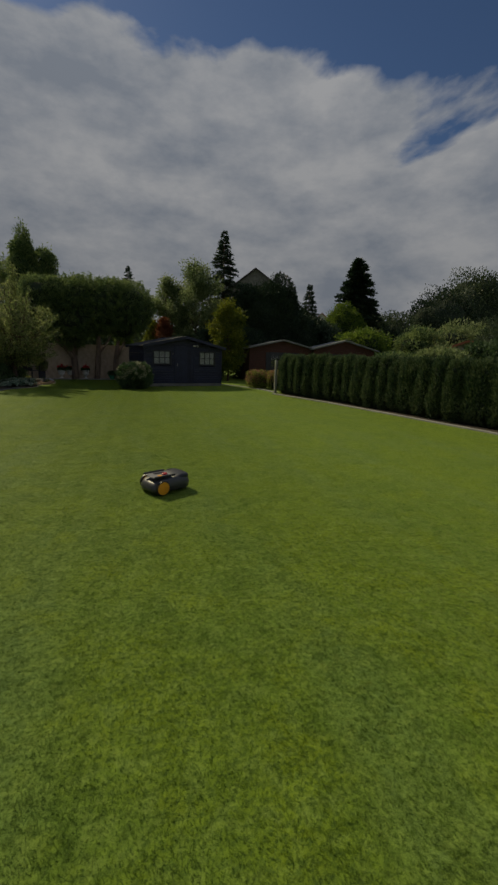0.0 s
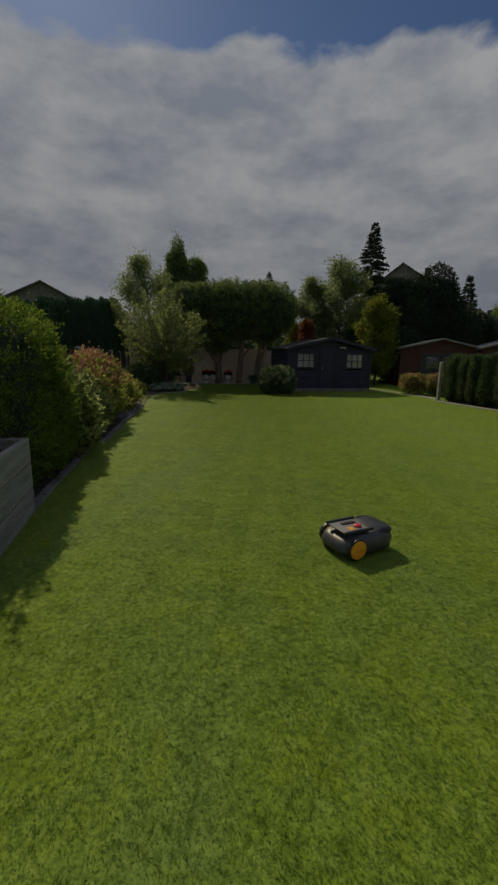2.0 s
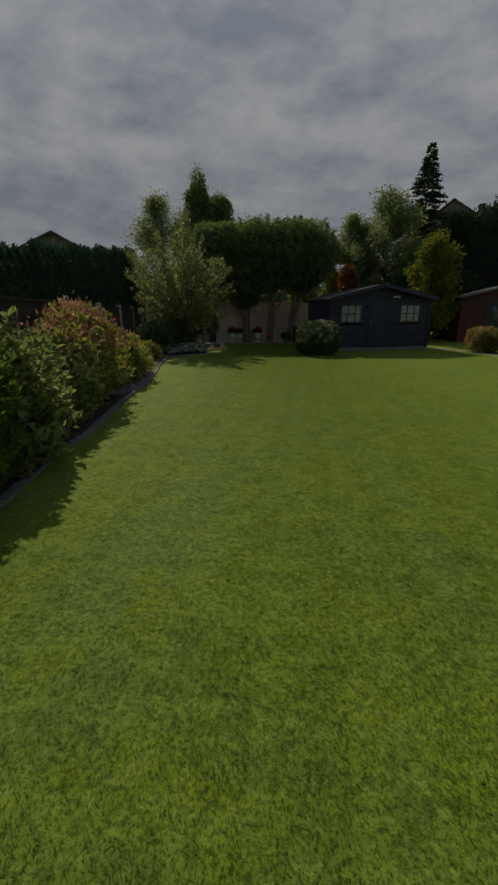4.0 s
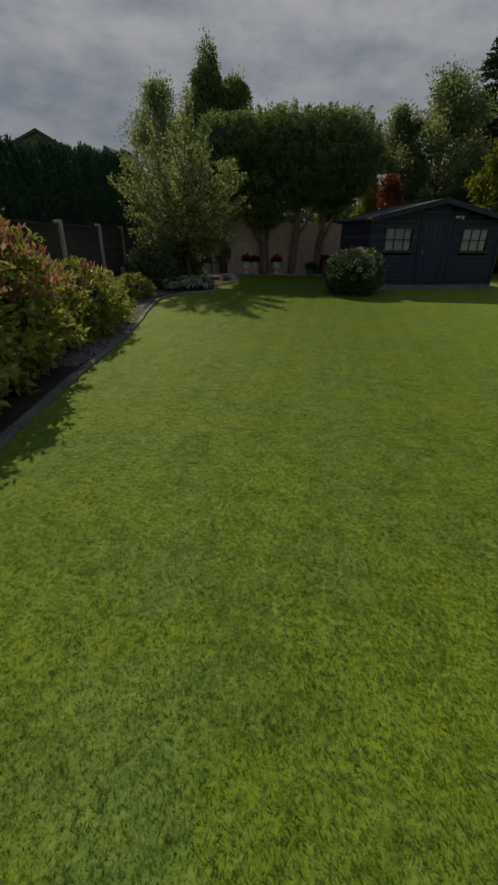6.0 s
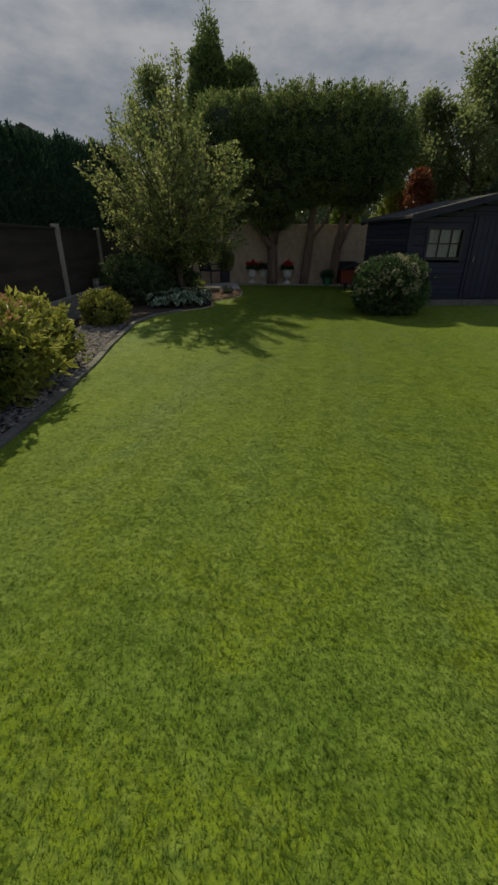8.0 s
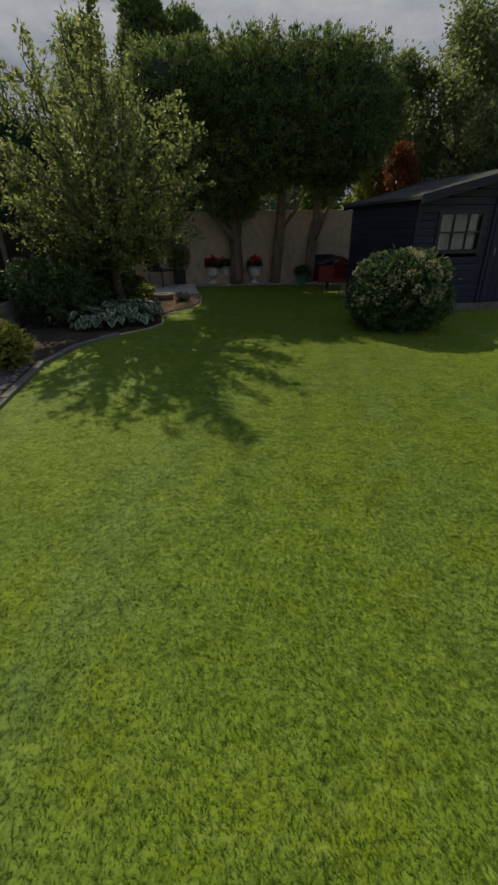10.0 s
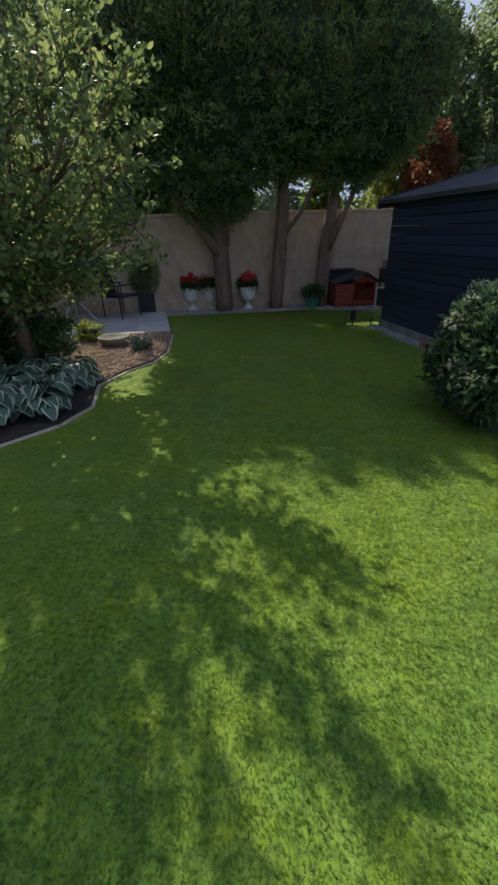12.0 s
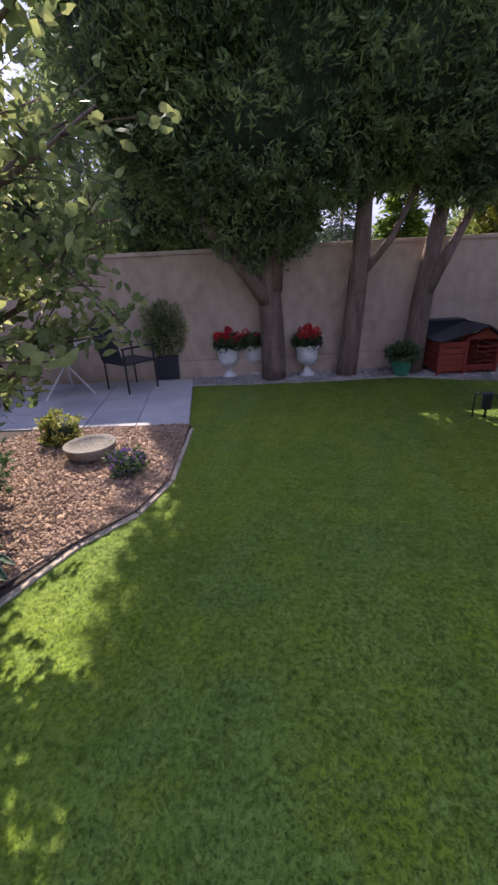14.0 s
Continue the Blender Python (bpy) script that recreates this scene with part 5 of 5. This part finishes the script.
# ---- beyond the garden ----
def make_red_shed(at, turn, w, d, h, rise):
    t = thing("summer_house", at, turn, "reddish brown timber garden building with shallow felt roof", "shed", "red garden buildings")
    bm = bmesh.new()
    k = 0
    z = 0
    box(bm, .045, w - .045, d + .005, d + .045, 0, h)
    wall = part("wall", bm, M_brownwood, t)
    while z < h:
        for q in ((0, w, 0, .04), (0, .04, .045, d), (w - .04, w, .045, d)):
            bm = bmesh.new()
            box(bm, *q, z, z + .14, .006)
            part("board", bm, M_brownwood, wall)
        z += .145
    bm = bmesh.new()
    v = [bm.verts.new(p) for p in ((0, .01, h), (w, .01, h), (w / 2, .01, h + rise), (0, .05, h), (w, .05, h), (w / 2, .05, h + rise))]
    for f in ((0, 1, 2), (3, 5, 4), (0, 2, 5, 3), (1, 4, 5, 2), (0, 3, 4, 1)):
        bm.faces.new([v[i] for i in f])
    part("gable", bm, M_brownwood, t)
    for s in (-1, 1):
        bm = bmesh.new()
        e = w / 2 + s * (w / 2 + .2)
        v = [bm.verts.new(p) for y in (-.35, d + .2) for p in ((w / 2, y, h + rise + .06), (e, y, h - rise * .4 / w + .06), (e, y, h - rise * .4 / w - .03), (w / 2, y, h + rise - .03))]
        for f in ((0, 1, 5, 4), (1, 2, 6, 5), (2, 3, 7, 6), (0, 3, 2, 1), (4, 5, 6, 7)):
            bm.faces.new([v[i] for i in f])
        part("roof", bm, M_palefelt, t, "pale grey felt roof slope")
    bm = bmesh.new()
    box(bm, w * .25, w * .75, -.03, -.002, .05, 1.85, .01)
    part("door", bm, M_frame, t)
    bm = bmesh.new()
    box(bm, w * .33, w * .48, -.045, -.031, 1.0, 1.65)
    box(bm, w * .52, w * .67, -.045, -.031, 1.0, 1.65)
    part("window", bm, M_glass, t)


def make_house(name, at, turn, w, d, h, rise, wall, roof, label, windows=(), gable_front=True):
    t = thing(name, at, turn, label, "house")
    bm = bmesh.new()
    slab(bm, [(-w / 2, 0), (w / 2, 0), (w / 2, d), (-w / 2, d)], 0, h)
    for y in (0.01, d - .01):
        v = [bm.verts.new(p) for p in ((-w / 2 + .01, y, h), (w / 2 - .01, y, h), (0, y, h + rise))]
        bm.faces.new(v)
    part("wall", bm, wall, t)
    for s in (-1, 1):
        bm = bmesh.new()
        e, ze = s * (w / 2 + .35), h - rise * .7 / w
        v = [bm.verts.new(p) for y in (-.35, d + .35) for p in ((0, y, h + rise + .15), (e, y, ze + .15), (e, y, ze), (0, y, h + rise))]
        for f in ((0, 1, 5, 4), (1, 2, 6, 5), (2, 3, 7, 6), (0, 3, 2, 1), (4, 5, 6, 7)):
            bm.faces.new([v[i] for i in f])
        part("roof", bm, roof, t)
    for x, z, ww, hh in windows:
        bm = bmesh.new()
        box(bm, x - ww / 2, x + ww / 2, -.05, -.002, z, z + hh)
        win = part("window", bm, M_white, t, "white framed window")
        bm = bmesh.new()
        box(bm, x - ww / 2 + .08, x + ww / 2 - .08, -.06, -.051, z + .08, z + hh - .08)
        part("pane", bm, M_glass, win)
    if windows:
        bm = bmesh.new()
        box(bm, w * .22, w * .22 + .7, d * .5, d * .5 + .6, h, h + rise + .2)
        part("chimney", bm, M_tiles, t)


make_red_shed((6.2, 25.9, 0), -2, 4.3, 3.0, 2.1, 0.5)
make_red_shed((10.3, 25.4, 0), -8, 4.0, 3.0, 2.15, 0.55)
make_house("house_steep", (14.6, 59, 0), -25, 9.0, 9, 10.2, 3.2, M_edging, M_tiles, "distant house with steep dark gable roof", [(-1.2, 8, 1.2, 1.4), (1.2, 8, 1.2, 1.4)])
make_house("house_dark", (17.0, 50, 0), 60, 5, 7, 7.0, 2.8, M_tiles, M_tiles, "distant dark roofed house behind the trees")
make_house("house_white", (31.5, 75, 0), -20, 7, 8, 6.6, 3.2, M_white, M_redtile, "distant white house with reddish roof", [(-1.6, 4.3, 1.2, 1.2), (1.6, 4.3, 1.2, 1.2)])
make_house("house_left", (-20.0, 35.2, 0), 30, 8, 9, 5.0, 2.1, M_edging, M_tiles, "neighbouring bungalow with dark tiled gable roof")
make_house("outbuilding", (20.2, 23.5, 0), -40, 4, 4, 2.1, .8, M_house, M_redtile, "small outbuilding with orange tiled roof beyond the hedge")


def make_far_bushes():
    q = np.random.default_rng(77)
    spots = [(12.5, 19.5, 1.9, 1.4, L_cypress), (15.5, 20.0, 2.3, 1.4, L_birch), (18.5, 19.2, 2.7, 1.6, L_hydr), (22, 22, 4.0, 2.2, L_far), (15, 28, 3.6, 2.0, L_hedge),
             (19, 27, 3.8, 1.8, L_cypress), (24, 29, 4.6, 2.4, L_birch), (30, 33, 5.4, 2.8, L_far), (33.3, 44, 9.6, 4.0, L_yew), (39, 46, 12.5, 4.5, L_far), (26, 42, 6.5, 3.0, L_far),
             (45, 42, 10, 4.5, L_yew), (36, 30, 6, 3.0, L_hedge), (28, 55, 8, 4, L_far), (22, 60, 8, 4, L_yew), (-18, 42, 5, 3, L_far), (11.5, 33, 5.2, 2.0, L_yew), (14.0, 34, 4.6, 1.8, L_spruce),
             (6.7, 29.0, 3.4, 1.3, L_yew), (3.8, 27.5, 3.0, 1.2, L_yew), (2.0, 27.6, 2.6, .9, L_far)]
    for i, (x, y, h, r, m) in enumerate(spots):
        blobs = [(0, 0, h * .5, r, r, h * .5, 2.2)] + [(q.normal(0, r * .45), q.normal(0, r * .4), h * q.uniform(.45, .72), r * q.uniform(.4, .6), r * q.uniform(.4, .6), h * q.uniform(.22, .3), 2.0) for _ in range(4)]
        make_dense("garden_tree", (x, y, 0), blobs, int(9000 + 1600 * r), .08 + .022 * math.hypot(x, y) ** .75 * .5, m, "leafy green tree in a neighbouring garden", lump=.17, freq=2.5 / r * 1.5)
    # the far line of trees that closes the view
    pos, out = [], []
    for k in range(90):
        a = radians(-100 + 200 * k / 89)
        d = q.uniform(95, 125)
        h = q.uniform(6, 11)
        c = (math.sin(a) * d, math.cos(a) * d + 10, h * .45)
        p, o = shell([(c[0], c[1], c[2], q.uniform(4, 8), q.uniform(4, 6), h * .55, 2.0)], 700, .3, .2, .5)
        pos.append(p)
        out.append(o + rng.normal(size=o.shape))
    tagged(leaf_mesh("far_woods", np.concatenate(pos), np.concatenate(out), 1.6, .9, L_far), "distant line of trees on the horizon", "woods", kind="stuff")


make_far_bushes()


def scatter_chips(name, outline, n, size, z, mat, label):
    pts = np.array(outline)
    lo, hi = pts.min(0), pts.max(0)
    p = rng.uniform(lo, hi, (n * 3, 2))
    p = p[inside(outline, p)][:n]
    m = len(p)
    a = rng.uniform(0, 6.28, m)
    r = size * rng.uniform(.5, 1.3, (m, 1))
    dx, dy = np.stack([np.cos(a), np.sin(a), rng.uniform(-.3, .3, m)], 1) * r, np.stack([-np.sin(a), np.cos(a), rng.uniform(-.3, .3, m)], 1) * r * .55
    c = np.column_stack([p, np.full(m, z) + rng.uniform(.0, .012, m)])
    v = np.stack([c - dx - dy, c + dx - dy * .6, c + dx * .8 + dy, c - dx * .7 + dy, c + np.array([0, 0, .010])], 1)
    b = np.arange(m)[:, None] * 5
    f = np.concatenate([b + [0, 1, 4], b + [1, 2, 4], b + [2, 3, 4], b + [3, 0, 4]], 1).reshape(-1, 3)
    tagged(mesh_from(name, v.reshape(-1, 3), f, mat), label, "chippings", kind="stuff")


scatter_chips("bark_chips", BARK, 9000, .021, .042, M_bark_mulch, "loose brown bark chips on the bed")
scatter_chips("slate_chips", [(-4.05, 10.9), (-4.3, 12.6), (-4.7, 14.1), (-5.2, 15.8), (-5.4, 16.6), (-6.2, 16.6), (-5.6, 14.0), (-4.7, 10.9)], 6500, .028, .032, M_slate, "grey slate chippings in the bed")
scatter_chips("pebbles", SHED_STRIP, 500, .03, .022, M_gravel, "pale pebbles along the foot of the shed")
scatter_chips("gravel_stones", [(-5.2, 24.32), (-4.0, 24.47), (-3.1, 24.62), (-2.1, 24.87), (-1.0, 24.7), (-.6, 24.7), (-.6, 26.0), (-5.2, 25.1)], 4500, .018, .026, M_gravel, "pale gravel stones under the wall")


# ---- grass blades, densest near the walked line ----
def make_grass():
    out = []
    y = rng.uniform(.8, 25, 1000000)
    out.append(np.column_stack([0.4 - 0.12 * y + rng.normal(0, 1.7, len(y)), y]))
    out.append(np.column_stack([rng.uniform(-6, 7, 450000), rng.uniform(.3, 25, 450000)]))
    p = np.concatenate(out)
    bed = BED_EDGE + [(-5.2, 24.4), (-4.0, 24.5), (-3.1, 24.65), (-2.0, 24.85), (-1.0, 24.6), (-1.0, 23.1), (-1.2, 22.98), (-.38, 20.2), (3.7, 21.4), (5.0, 20.0), (5.1, 17.3), (6.25, 14.0), (6.8, 11.4), (7.3, 9.4), (7.6, 8.2), (8.4, 2), (8, .3), (-1.8, .3)]
    p = p[inside(bed, p)]
    n = len(p)
    # tufts: height and lean drift together over a hand's width
    q3 = np.column_stack([p, np.zeros(n)])
    lump = bumpy(q3, 1.0, 14.0) + .7 * bumpy(q3, 5.0, 37.0)
    swirl = 2.2 * bumpy(q3, 3.0, 6.0) + 1.8 * bumpy(q3, 8.0, 19.0)
    a = swirl + rng.normal(0, 2.0, n)
    h = rng.uniform(.004, .0105, n) * (1 + .35 * np.clip(lump, -1.2, 1.4))
    w = rng.uniform(.0010, .0021, n) * (1 + .05 * p[:, 1])
    lean = rng.uniform(.8, 2.3, (n, 1)) * h[:, None]
    d = np.column_stack([np.cos(a), np.sin(a)])
    s = np.column_stack([-np.sin(a), np.cos(a)]) * w[:, None]
    v = np.zeros((n, 3, 3))
    v[:, 0, :2], v[:, 1, :2], v[:, 2, :2] = p - s, p + s, p + d * lean
    v[:, 2, 2] = h
    f = np.arange(n * 3).reshape(-1, 3)
    tagged(mesh_from("grass", v.reshape(-1, 3), f, M_blade), "short mown lawn grass blades", "grass", kind="stuff")


make_grass()
